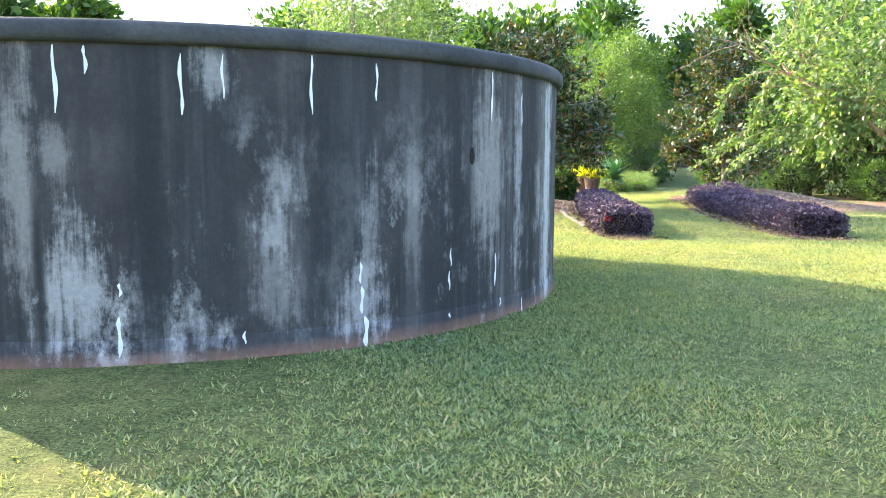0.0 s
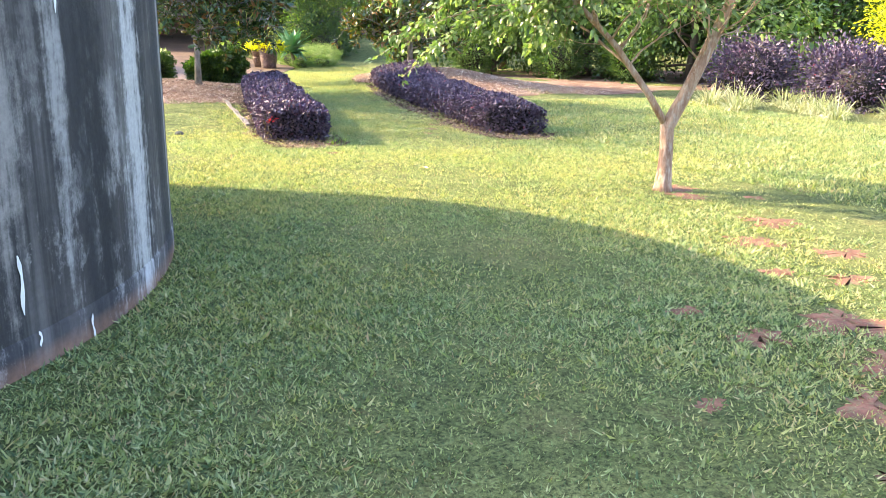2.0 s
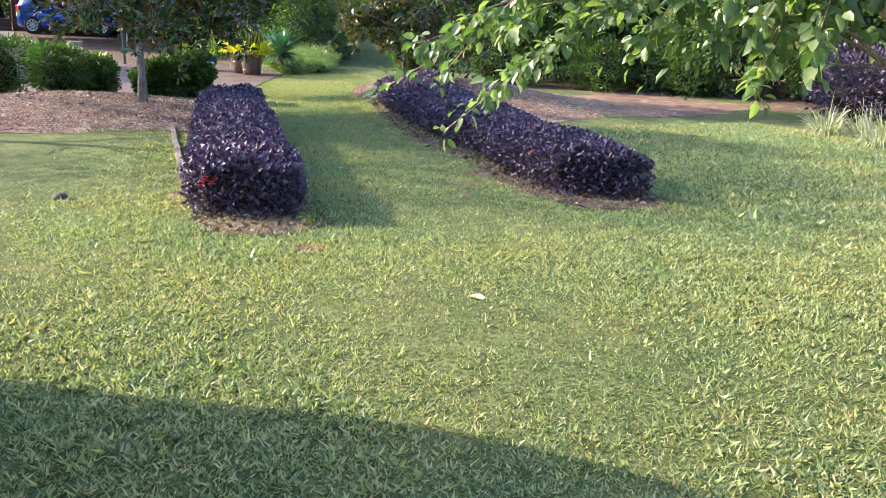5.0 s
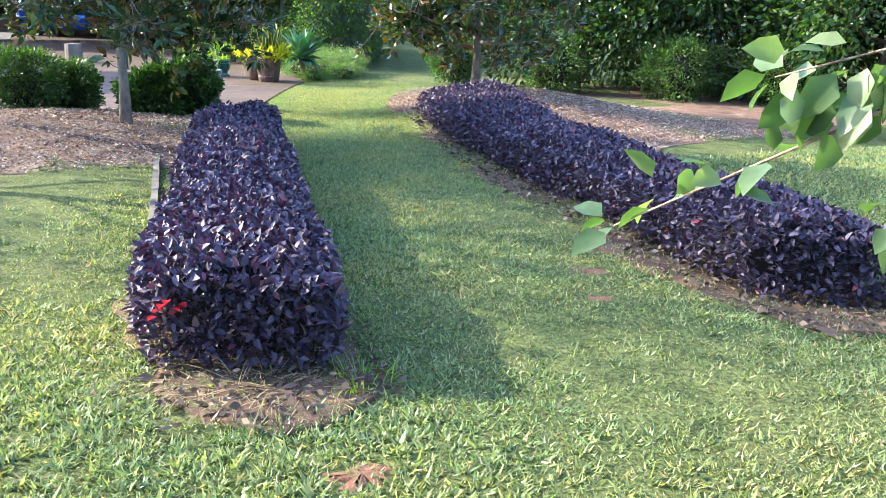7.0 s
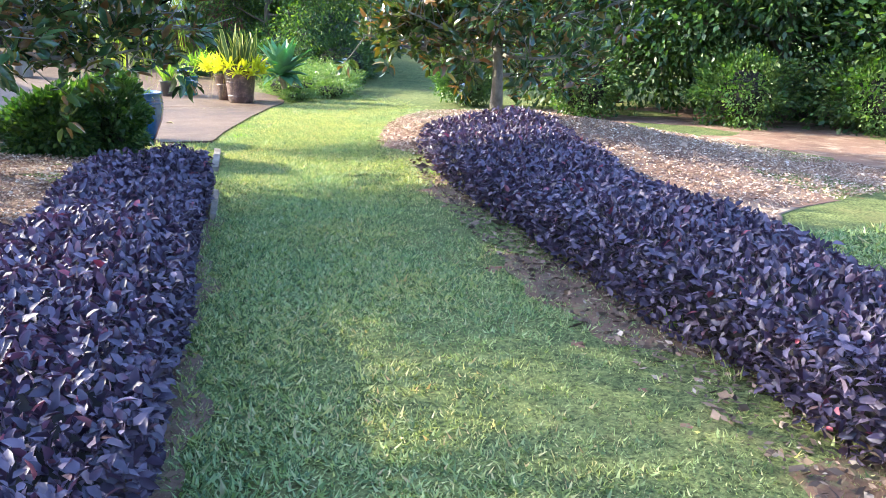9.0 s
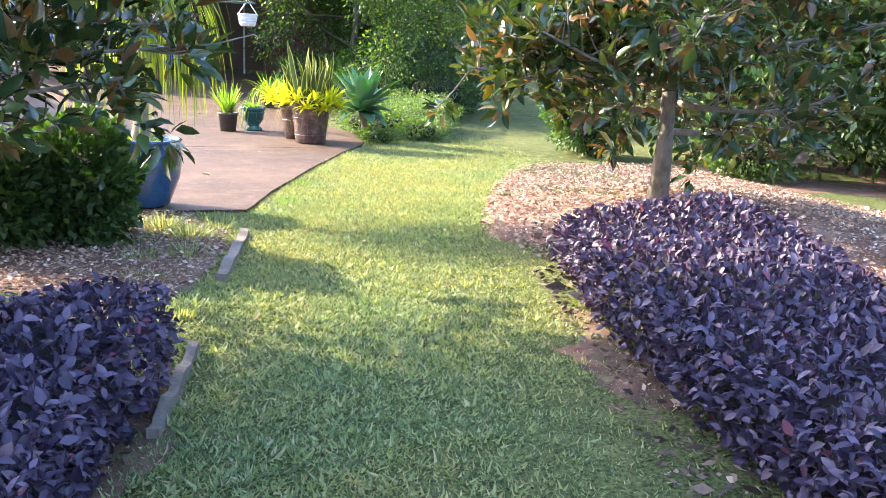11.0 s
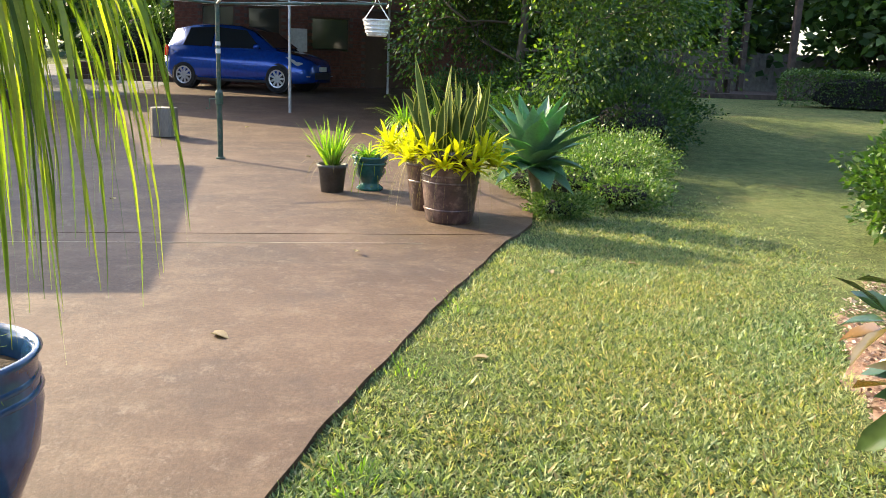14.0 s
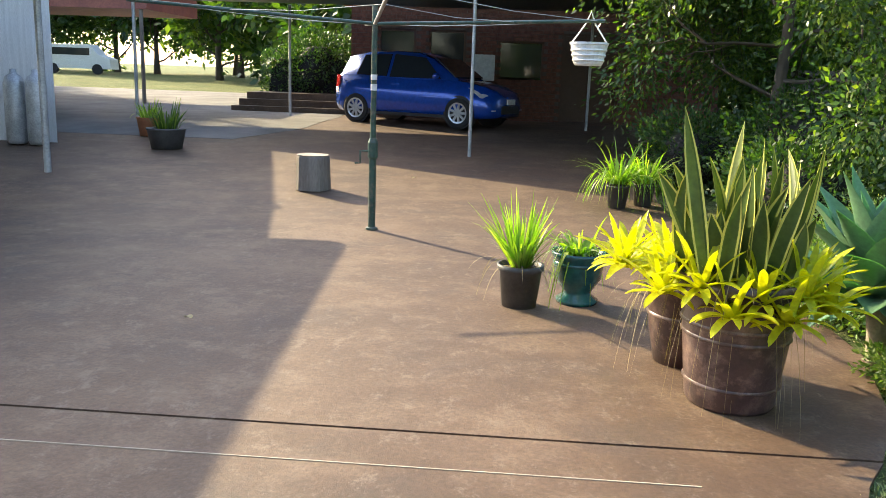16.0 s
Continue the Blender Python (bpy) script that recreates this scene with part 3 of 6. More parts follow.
def lawn_blades():
    """A close mat of short broad blades, in uneven clumps, thin over the bare patches."""
    n, per = 240000, 6
    t = RNG.uniform(0, 1, n)
    cx = np.interp(t, [0, 0.2, 0.45, 0.7, 1.0], [2.6, 4.6, 6.6, 8.5, 10.3])
    cy = np.interp(t, [0, 0.2, 0.45, 0.7, 1.0], [5.0, 9.5, 16.0, 23.5, 29.5])
    x = cx + RNG.uniform(-1.9, 1.9, n) * np.interp(t, [0, 0.35, 0.55, 1], [1.55, 1.6, 0.85, 1.0]) + RNG.normal(0, 0.3, n)
    y = cy + RNG.normal(0, 1.1, n)
    wide = RNG.random(n) < 0.16
    x, y = np.where(wide, RNG.uniform(8.6, 14.5, n), x), np.where(wide, RNG.uniform(8.5, 18.5, n), y)
    slab_x = np.interp(y, *zip(*SLAB_EDGE))
    keep = ~inside_bed(x, y) & ~((y > 24.35) & (x < slab_x + 0.01)) & ((x + 0.48) ** 2 + (y - 11.29) ** 2 > 3.68 ** 2)
    thin = np.sin(x * 2.1 + 1.3 * np.sin(y * 1.7)) * np.sin(y * 1.9 + np.sin(x * 2.3))
    keep &= RNG.uniform(0, 1, n) < np.clip(1.1 - 0.4 * np.clip(thin, 0, 1), 0.05, 1)
    for bx, by, br in BARE:
        keep &= ((x - bx) ** 2 + (y - by) ** 2 > (br * RNG.uniform(0.5, 1.3, n)) ** 2) | (RNG.uniform(0, 1, n) < 0.3)
    keep &= ~under_hedge(x, y) | (RNG.random(n) < 0.3)
    x, y = np.repeat(x[keep], per), np.repeat(y[keep], per)
    big = np.repeat(RNG.lognormal(-0.08, 0.25, keep.sum()) * np.where(wide[keep], 1.5, 1.0), per)
    n = len(x)
    a = RNG.uniform(0, 6.28, n)
    lean = RNG.uniform(0.3, 2.2, n)
    r = 0.04 * RNG.random(n)
    p = np.stack([x + np.cos(a) * r, y + np.sin(a) * r, gz(x, y) - 0.003], 1)
    d = unit(np.stack([np.cos(a) * lean, np.sin(a) * lean, np.full(n, 0.9)], 1))
    L = (RNG.uniform(0.016, 0.038, n) * big)[:, None]
    w = (RNG.uniform(0.0036, 0.0062, n) * big)[:, None]
    side = unit(np.cross(d, RNG.normal(0, 0.5, (n, 3)) + np.array([0, 0, 1.0])))
    v = np.stack([p - side * w, p + side * w, p + d * L], 1).reshape(-1, 3)
    me = array_mesh("grass", v, np.arange(3 * n).reshape(-1, 3), BLADE)
    return tagged(part("grass", me), "short broad-bladed lawn grass, green with dry tips", "grass", kind="stuff")


lawn_blades()
RED_EARTH = surface("red_earth", (0.13, 0.055, 0.034), (0.26, 0.115, 0.070), 9, 50, 0.95, 0.8, dirt=(0.15, 0.15, 0.07))
for bx, by, br in BARE:
    k = 44
    ring = [(bx + br * (0.75 + 0.28 * math.sin(3 * q + bx * 7) + 0.2 * math.sin(11 * q + by * 5) + 0.15 * math.sin(17 * q)) * math.cos(q), by + br * (0.65 + 0.25 * math.sin(2 * q + by) + 0.2 * math.sin(9 * q + bx) + 0.15 * math.sin(15 * q)) * math.sin(q)) for q in (2 * math.pi * i / k for i in range(k))]
    s = Shape().add([(bx, by, gzf(bx, by) + 0.012)] + [(px, py, gzf(px, py) - 0.008) for px, py in ring], [(0, 1 + i, 1 + (i + 1) % k) for i in range(k)])
    tagged(part("bare_patch", s, RED_EARTH, smooth=True), "bare patch of red earth in the lawn", "bare soil", kind="structure")


# ---- concrete tank ----
def water_tank():
    R, H = 3.65, 1.88
    tank = thing("water_tank", (-0.48, 11.29, 0), "round cement water tank, black-streaked with algae, pale drips", "water tank")
    n, rows = 160, 12
    v = [(R * math.cos(2 * math.pi * k / n), R * math.sin(2 * math.pi * k / n), -0.1 + (H + 0.1) * i / rows) for i in range(rows + 1) for k in range(n)]
    f = [(i * n + k, i * n + (k + 1) % n, (i + 1) * n + (k + 1) % n, (i + 1) * n + k) for i in range(rows) for k in range(n)]
    s = Shape().add(v, f)
    me = s.mesh("wall", TANK, True)
    uv = me.uv_layers.new(name="UVMap")
    for poly in me.polygons:
        i, k = divmod(poly.index, n)
        for li, (dk, di) in zip(poly.loop_indices, ((0, 0), (1, 0), (1, 1), (0, 1))):
            uv.data[li].uv = ((k + dk) / n * 2 * math.pi * R, -0.1 + (H + 0.1) * (i + di) / rows)
    part("wall", me, parent=tank)
    rim = Shape().lathe([(R - 0.12, H), (R + 0.03, H), (R + 0.055, H + 0.02), (R + 0.055, H + 0.10), (R + 0.03, H + 0.125), (R - 0.12, H + 0.125)], n)
    part("rim", rim, RIM, tank, "dark cement rim", True)
    part("lid", Shape().lathe([(R - 0.1, H + 0.10), (R * 0.5, H + 0.25), (0.01, H + 0.32)], 80), RIM, tank, "shallow cement roof", True)
    foot = Shape().lathe([(R + 0.006, -0.1), (R + 0.007, 0.155), (R - 0.006, 0.162)], n)
    me2 = foot.mesh("footing", TANK, True)
    uv2 = me2.uv_layers.new(name="UVMap")
    for poly in me2.polygons:
        i, k = divmod(poly.index, n)
        for li, dk in zip(poly.loop_indices, (0, 1, 1, 0)):
            uv2.data[li].uv = ((k + dk) / n * 2 * math.pi * R, me2.vertices[me2.loops[li].vertex_index].co.z)
    part("footing", me2, parent=tank)

    def drip(x, y, z0, z1, w):
        """A white lime run on the wall below the plan point."""
        a = math.atan2(y - 11.29, x + 0.48)
        s = Shape()
        m = 7
        left, right = [], []
        for i in range(m):
            z = z0 + (z1 - z0) * i / (m - 1)
            ww = 0.6 * w * (0.8 + 0.3 * math.sin(i * 1.7 + x * 5)) * (0.3 if i in (0, m - 1) else 1)
            c = a + 0.0016 * math.sin(i * 1.1 + y * 9)
            rr = R + (0.019 if z < 0.19 else 0.006)
            left.append((rr * math.cos(c - ww / R), rr * math.sin(c - ww / R), z))
            right.append((rr * math.cos(c + ww / R), rr * math.sin(c + ww / R), z))
        s.add(left + right, [(i, m + i, m + i + 1, i + 1) for i in range(m - 1)])
        part("lime_drip", s, WHITE_DRIP, tank, "white lime drip")

    for x, y, z0, z1, w in ((1.19, 8.05, 0.0, 0.20, 0.03), (1.17, 8.04, 0.22, 0.40, 0.022), (1.16, 8.04, 0.42, 0.56, 0.016), (1.81, 8.42, 0.30, 0.44, 0.016), (1.82, 8.43, 0.47, 0.60, 0.014), (1.80, 8.42, 0.10, 0.14, 0.014),
                            (2.20, 8.80, 0.26, 0.52, 0.02), (2.23, 8.85, 0.10, 0.17, 0.014), (2.47, 9.12, 0.0, 0.12, 0.014), (-0.25, 7.6, 0.06, 0.30, 0.022), (-0.24, 7.6, 0.42, 0.5, 0.016), (0.45, 7.76, 0.10, 0.18, 0.015),
                            (-0.55, 7.6, 1.48, 1.86, 0.022), (-0.38, 7.6, 1.70, 1.86, 0.018), (0.13, 7.7, 1.48, 1.83, 0.018), (0.36, 7.75, 1.58, 1.84, 0.013), (0.87, 7.9, 1.50, 1.86, 0.016), (1.27, 8.1, 1.60, 1.84, 0.014), (2.15, 8.75, 1.5, 1.86, 0.02), (2.45, 9.1, 1.48, 1.74, 0.014)):
        drip(x, y, z0, z1, w)
    a = math.atan2(8.55 - 11.29, 2.02 + 0.48)
    # no opening is cut: a near-black disc carries the shade within the hole
    hole = Shape().lathe([(0.03, 0), (0.022, 0.006), (0.0, 0.008)], 16)
    ob = part("outlet_hole", hole, SHADE_BLACK, tank, "outlet hole drawn as a disc painted near-black")
    ob.matrix_basis = pose(math.cos(a) * R, math.sin(a) * R, 1.25, 0, 90, math.degrees(a)) @ Matrix.Diagonal((2.2, 1, 1, 1))


water_tank()


# ---- hedges ----
def hedge(name, near_l, near_r, far_l, far_r, height, n, label, mat=PURPLE, leaf=0.05, category="hedge", round_top=0.10):
    """A clipped hedge: near-black core painted as its shaded inside, leaves all over its rounded faces."""
    nl, nr, fl, fr = (Vector((*p, 0)) for p in (near_l, near_r, far_l, far_r))
    base = (nl + nr + fl + fr) / 4
    root = thing(name, (base.x, base.y, gzf(base.x, base.y)), label, category)
    z0 = gzf(base.x, base.y)

    def place(u, w):
        return nl * (1 - u) * (1 - w) + nr * (1 - u) * w + fl * u * (1 - w) + fr * u * w

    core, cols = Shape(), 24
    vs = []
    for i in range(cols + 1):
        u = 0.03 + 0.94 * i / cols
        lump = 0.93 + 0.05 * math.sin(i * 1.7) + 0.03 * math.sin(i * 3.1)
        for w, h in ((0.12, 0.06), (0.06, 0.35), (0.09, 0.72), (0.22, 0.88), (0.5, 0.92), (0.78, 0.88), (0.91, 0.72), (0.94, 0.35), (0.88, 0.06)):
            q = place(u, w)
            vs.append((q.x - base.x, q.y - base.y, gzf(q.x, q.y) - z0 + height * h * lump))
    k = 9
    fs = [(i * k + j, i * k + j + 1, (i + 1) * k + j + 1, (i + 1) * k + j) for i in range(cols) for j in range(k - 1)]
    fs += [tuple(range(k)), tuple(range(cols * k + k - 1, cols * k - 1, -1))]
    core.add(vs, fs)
    part("shade_core", core, SHADE_BLACK, root, "near-black solid core painted as the shaded twigs inside")
    length, width = ((fl + fr) / 2 - (nl + nr) / 2).length, (nl - nr).length
    share = np.array([length * width * 1.4, length * height, length * height, width * height * 1.5, width * height])
    which = RNG.choice(5, n, p=share / share.sum())
    u, w, h = RNG.random(n), RNG.random(n), RNG.random(n) ** 0.8
    zero, one = np.zeros(n), np.ones(n)
    e = RNG.uniform(-0.05, 0.03, n)
    U = np.where(which == 3, -e / length, np.where(which == 4, 1 + e / length, u))
    W = np.where(which == 1, -e / width, np.where(which == 2, 1 + e / width, w))
    bump = 0.04 * np.sin(U * length * 2.3) + 0.03 * np.sin(U * length * 5.1 + 4 * W) + 0.02 * np.sin(9 * W + U * 13)
    edge = np.minimum(np.minimum(W, 1 - W) * width, np.minimum(U, 1 - U) * length)
    top = height * (1 + bump) - round_top * np.exp(-np.clip(edge, 0, 9) / 0.09)
    Hh = np.where(which == 0, top + e, h * (height - round_top * 0.6) * (1 + bump))
    bulge = 0.06 * np.sin(np.clip(Hh / height, 0, 1) * math.pi) + bump * 0.5
    W = W + np.where(which == 1, -bulge, np.where(which == 2, bulge, 0)) / width
    q = [np.array([place(a, b)[:2] for a, b in zip(U, W)])]
    P = np.column_stack([q[0], gz(q[0][:, 0], q[0][:, 1]) + Hh])
    along = np.array(((fl + fr) / 2 - (nl + nr) / 2).normalized())
    across = np.array((nr - nl).normalized())
    D = np.where((which == 0)[:, None], np.array([0, 0, 1.0]), 0) + np.outer(which == 1, -across) + np.outer(which == 2, across) + np.outer(which == 3, -along) + np.outer(which == 4, along)
    D = D * 0.7 + RNG.normal(0, 0.65, (n, 3)) + np.array([0, 0, 0.25])
    L = leaf * RNG.uniform(0.6, 1.35, n)
    P = P - np.array([base.x, base.y, z0])
    part("foliage", leaves("foliage", P - D * 0.02, D, L, L * 0.52, mat, 0.2, 0.15, plain_form=mat is not PURPLE), parent=root)
    return root


hedge("hedge", (5.02, 15.05), (5.66, 14.72), (6.22, 20.55), (7.02, 20.85), 0.455, 27000, "clipped hedge of dark purple leaves, low and square-ended", leaf=0.046)
hedge("hedge", (8.04, 14.72), (8.60, 14.30), (9.38, 21.9), (10.35, 21.65), 0.44, 31000, "long low hedge of dark purple leaves, loosely clipped", leaf=0.046)


# ---- trees ----
def grow(shape, tips, start, way, length, radius, depth, spread=0.7, rise=0.15, kids=3, wob=0.18, keep=0.7):
    """A limb with its side limbs; the ends are gathered in tips."""
    p, d = Vector(start), Vector(way).normalized()
    pts, rad, m = [p.copy()], [radius], 4
    for i in range(m):
        d = (d + Vector(RNG.normal(0, wob, 3)) + Vector((0, 0, rise * 0.25))).normalized()
        p = p + d * length / m
        pts.append(p.copy())
        rad.append(radius * (1 - (1 - keep * 0.8) * (i + 1) / m))
    shape.tube(pts, rad, (5 if radius > 0.06 else 3) if shape.coarse else (8 if radius > 0.04 else 5), cap=False)
    if depth == 0:
        tips += [(q, d.copy()) for q in pts[2:]]
        return
    if depth == 1:
        tips.append((pts[3], d.copy()))
    for i in range(kids):
        a = RNG.uniform(0, 6.28)
        side = d.cross(Vector((math.cos(a), math.sin(a), 0.3))).normalized()
        q = pts[-1] if i == 0 else pts[RNG.integers(2, len(pts))]
        grow(shape, tips, q, d + side * spread * RNG.uniform(0.6, 1.4) + Vector((0, 0, rise)), length * RNG.uniform(0.55, 0.85), rad[-1] * 0.75, depth - 1, spread, rise, kids, wob, keep)


def crown_leaves(tips, per, spread, leaf, ratio, mat, hang=0.0, whorl=0.0, droop=0.15, plain_form=False, at=(0, 0)):
    """Leaves round the limb ends; those that would hang over the mown way are pruned."""
    pos = np.array([tuple(t[0]) for t in tips])
    way = np.array([tuple(t[1]) for t in tips])
    n = len(pos) * per
    idx = np.repeat(np.arange(len(pos)), per)
    off = RNG.normal(0, 1, (n, 3)) * spread
    open_way = np.interp(pos[idx][:, 1] + off[:, 1] + at[1], [5, 9.8, 13.2, 17, 19.9, 22.3, 25.5], [3.0, 4.1, 5.3, 6.9, 7.7, 8.1, 8.1])
    clear = ~((np.abs(pos[idx][:, 0] + off[:, 0] + at[0] - open_way) < 0.65) & (pos[idx][:, 2] + off[:, 2] < 2.3)) if at != (0, 0) else np.ones(n, bool)
    idx, off = idx[clear], off[clear]
    n = len(idx)
    D = unit(off) * 0.8 + way[idx] * (0.5 + whorl) + RNG.normal(0, 0.35, (n, 3)) + np.array([0, 0, whorl * 0.9 - hang])
    P = pos[idx] + off
    L = leaf * RNG.uniform(0.65, 1.3, n)
    return leaves("crown", P, D, L, L * ratio, mat, 0.15, droop, plain_form=plain_form)


def leafy_tree(name, at, height, trunk_r, mat, bark, label, leaf=0.1, ratio=0.45, per=30, spread=0.25, depth=3, fork=0.3, kids=3, limb=0.45, first=5, low=None, hang=0.0, rise=0.15, category="tree", whorl=0.0, wide=0.9, lean=(0, 0), plain_form=False):
    x, y = at
    z = gzf(x, y)
    root = thing(name, (x, y, z - 0.03), label, category)
    wood, tips = Shape(), []
    wood.coarse = plain_form
    top = Vector((lean[0], lean[1], height * 0.8))
    pts = [Vector((0, 0, -0.05))] + [top * (i / 7) + Vector((*RNG.normal(0, 0.02 * height * 0.3, 2), 0)) for i in range(1, 8)]
    wood.tube(pts, [trunk_r * 1.35] + [trunk_r * (1 - 0.75 * i / 7) for i in range(1, 8)], 10)
    count = first * 2
    for i in range(count):
        f = fork + (0.97 - fork) * i / (count - 1)
        k = f * 7
        j = min(int(k), 6)
        q = pts[j].lerp(pts[j + 1], k - j)
        a = i * 2.4 + RNG.uniform(-0.4, 0.4)
        reach = limb * height * (1 - 0.55 * max(0, f - 0.3))
        grow(wood, tips, q, (math.cos(a) * wide, math.sin(a) * wide, 0.25 + rise), reach * 0.55, trunk_r * 0.38 * (1.1 - 0.6 * f), depth - 1, 0.75, rise, kids)
    part("trunk", wood, bark, root, smooth=True)
    part("crown", crown_leaves(tips, per, spread, leaf, ratio, mat, hang, whorl, plain_form=plain_form, at=at), parent=root)
    return root


# magnolias on both sides of the grass path
def magnolia(at, height, trunk_r, label, limbs, reach, low, extra=()):
    """Grey stem, whorled limbs that sweep up at their ends, rosettes of stiff leaves at the twig tips."""
    x, y = at
    root = thing("magnolia_tree", (x, y, gzf(x, y) - 0.03), label, "tree")
    wood, tips = Shape(), []
    stem = [Vector((0.05 * math.sin(1.9 * i) * i / 7, 0.05 * math.cos(2.3 * i) * i / 7, height * 0.9 * i / 7 - 0.03)) for i in range(8)]
    wood.tube(stem, [trunk_r * 1.3] + [trunk_r * (1 - 0.85 * i / 7) for i in range(1, 8)], 10)
    for i in range(limbs + len(extra)):
        f = min(i / (limbs - 1), 1.0)
        z = low + (height * 0.86 - low) * f
        a = i * 2.39996
        L = reach * (0.75 + 0.25 * math.sin(3.1 * i)) * (1 - 0.62 * max(0.0, f - 0.25))
        if i >= limbs:
            a, z = extra[i - limbs]
            L, f = reach * 0.84, 0.3
        k = min(z / (height * 0.9) * 7, 6.99)
        p = stem[int(k)].lerp(stem[int(k) + 1], k - int(k))
        out = Vector((math.cos(a), math.sin(a), 0))
        bend = -0.06 + 0.16 * math.sin(1.7 * i)
        pts = [p + out * L * t + Vector((0.05 * math.sin(5 * t + i), 0.05 * math.cos(4 * t + i), L * (bend * t + 0.14 * t * t))) for t in (0, 0.25, 0.5, 0.75, 1)]
        r0 = trunk_r * (0.42 - 0.22 * f)
        wood.tube(pts, [r0, r0 * 0.8, r0 * 0.62, r0 * 0.45, r0 * 0.3], 7)
        tips.append((pts[-1], (out + Vector((0, 0, 0.6))).normalized()))
        for j in range(19):
            t = 0.20 + 0.78 * j / 18
            q = pts[min(int(t * 4), 3)].lerp(pts[min(int(t * 4), 3) + 1], t * 4 - min(int(t * 4), 3))
            d = (out * 0.5 + Vector(RNG.normal(0, 0.75, 3)) + Vector((0, 0, 0.25))).normalized()
            e = q + d * RNG.uniform(0.18, 0.42)
            wood.tube([q, q.lerp(e, 0.5) + Vector((0, 0, -0.015)), e], [r0 * 0.28, r0 * 0.22, r0 * 0.14], 5)
            tips.append((e, (d + Vector((0, 0, 0.4))).normalized()))
            if j % 2 == 0:
                e2 = q.lerp(e, 0.5) + Vector(RNG.normal(0, 0.13, 3))
                tips.append((e2, (d + Vector((0, 0, 0.2))).normalized()))
    part("trunk", wood, GREY_BARK, root, smooth=True)
    part("crown", crown_leaves(tips, 11, 0.035, 0.13, 0.42, MAGNOLIA, 0.1, 0.35, at=at), parent=root)
    return root


magnolia((5.60, 21.75), 4.4, 0.06, "magnolia with glossy green and rust-brown leaves, pale grey trunk", 28, 1.85, 0.95, ((0.0, 1.2), (0.28, 1.4), (-0.25, 1.55), (0.12, 1.75), (0.5, 1.7), (-0.05, 2.0), (0.4, 2.1)))
magnolia((10.75, 22.95), 4.3, 0.07, "magnolia with glossy green and rust-brown leaves, many thin grey limbs", 28, 1.9, 0.60, ((3.0, 1.0), (3.35, 1.3), (3.6, 0.95), (3.8, 1.5)))


# small forked tree on the lawn
def lawn_tree():
    root = thing("lawn_tree", (7.55, 10.8, 0), "small forked tree with peeling pinkish bark and drooping leaves", "tree")
    wood, tips, twig = Shape(), [], []
    fork = Vector((0.03, 0.05, 0.58))
    right = [fork, (0.13, -0.06, 0.92), (0.30, -0.15, 1.4), (0.47, -0.25, 1.9), (0.55, -0.25, 2.5), (0.55, -0.2, 3.2)]
    left = [fork, (-0.16, 0.10, 0.86), (-0.45, 0.28, 1.3), (-0.75, 0.42, 1.62), (-1.1, 0.6, 1.95), (-1.6, 0.8, 2.2)]
    wood.tube([(0, 0, -0.05), (0.0, 0.0, 0.06), (0.01, 0.01, 0.2), (0.02, 0.02, 0.38)] + right, [0.105, 0.078, 0.066, 0.061, 0.066, 0.057, 0.053, 0.047, 0.04, 0.025], 14)
    wood.tube(left, [0.036, 0.032, 0.028, 0.024, 0.019, 0.012], 8)
    for base in (right, left):
        for i in range(2, len(base)):
            for k in range(5):
                a = RNG.uniform(0, 6.28)
                p = Vector(base[i - 1]).lerp(Vector(base[i]), RNG.random())
                grow(wood, tips, p, (math.cos(a) - (0.5 if base is left else 0.1), math.sin(a) + 0.3, 0.55), 0.7, 0.011, 2, 0.6, 0.22, 3)
    # long low boughs that droop towards the line walked
    ends = [(-2.10, 1.95, 1.10), (-2.02, 1.42, 0.97), (-1.95, 1.62, 1.18), (-2.25, 1.3, 1.6)]
    ends += [(RNG.uniform(-1.95, -0.3), RNG.uniform(0.1, 2.0), RNG.uniform(1.12, 1.6)) for _ in range(15)]
    for end in ends:
        a, b = Vector(left[RNG.integers(3, 6)]), Vector(end)
        arch = 0.22 + 0.1 * RNG.random()
        pts = [a.lerp(b, t) + Vector((0, 0, arch * math.sin(t * math.pi))) for t in (0, 0.2, 0.4, 0.6, 0.8, 1)]
        wood.tube(pts, [0.009, 0.007, 0.0055, 0.004, 0.003, 0.0015], 6)
        for t in np.linspace(0.3, 1.0, 22):
            twig.append((a.lerp(b, t) + Vector((0, 0, arch * math.sin(t * math.pi))), (b - a).normalized()))
        for t in (0.35, 0.5, 0.62, 0.75):
            p = a.lerp(b, t) + Vector((0, 0, arch * math.sin(t * math.pi)))
            d = ((b - a).normalized() + Vector((RNG.normal(0, 0.6), RNG.normal(0, 0.6), -0.15))).normalized()
            q = p + d * 0.32
            if q.x > -2.15:
                wood.tube([p, p.lerp(q, 0.5) + Vector((0, 0, 0.02)), q], [0.003, 0.0022, 0.001], 5)
                twig += [(p.lerp(q, u), d) for u in np.linspace(0.2, 1, 10)]
    part("trunk", wood, BARK, root, smooth=True)
    tips = [q for q in tips if q[0][2] > 1.5 and q[0][0] > -1.75]
    part("crown", crown_leaves(tips, 12, 0.12, 0.07, 0.5, MYRTLE, 0.2), parent=root)
    part("low_bough_leaf", crown_leaves(twig, 4, 0.018, 0.058, 0.62, MYRTLE, 0.45), parent=root)["kind"] = "stuff"


lawn_tree()


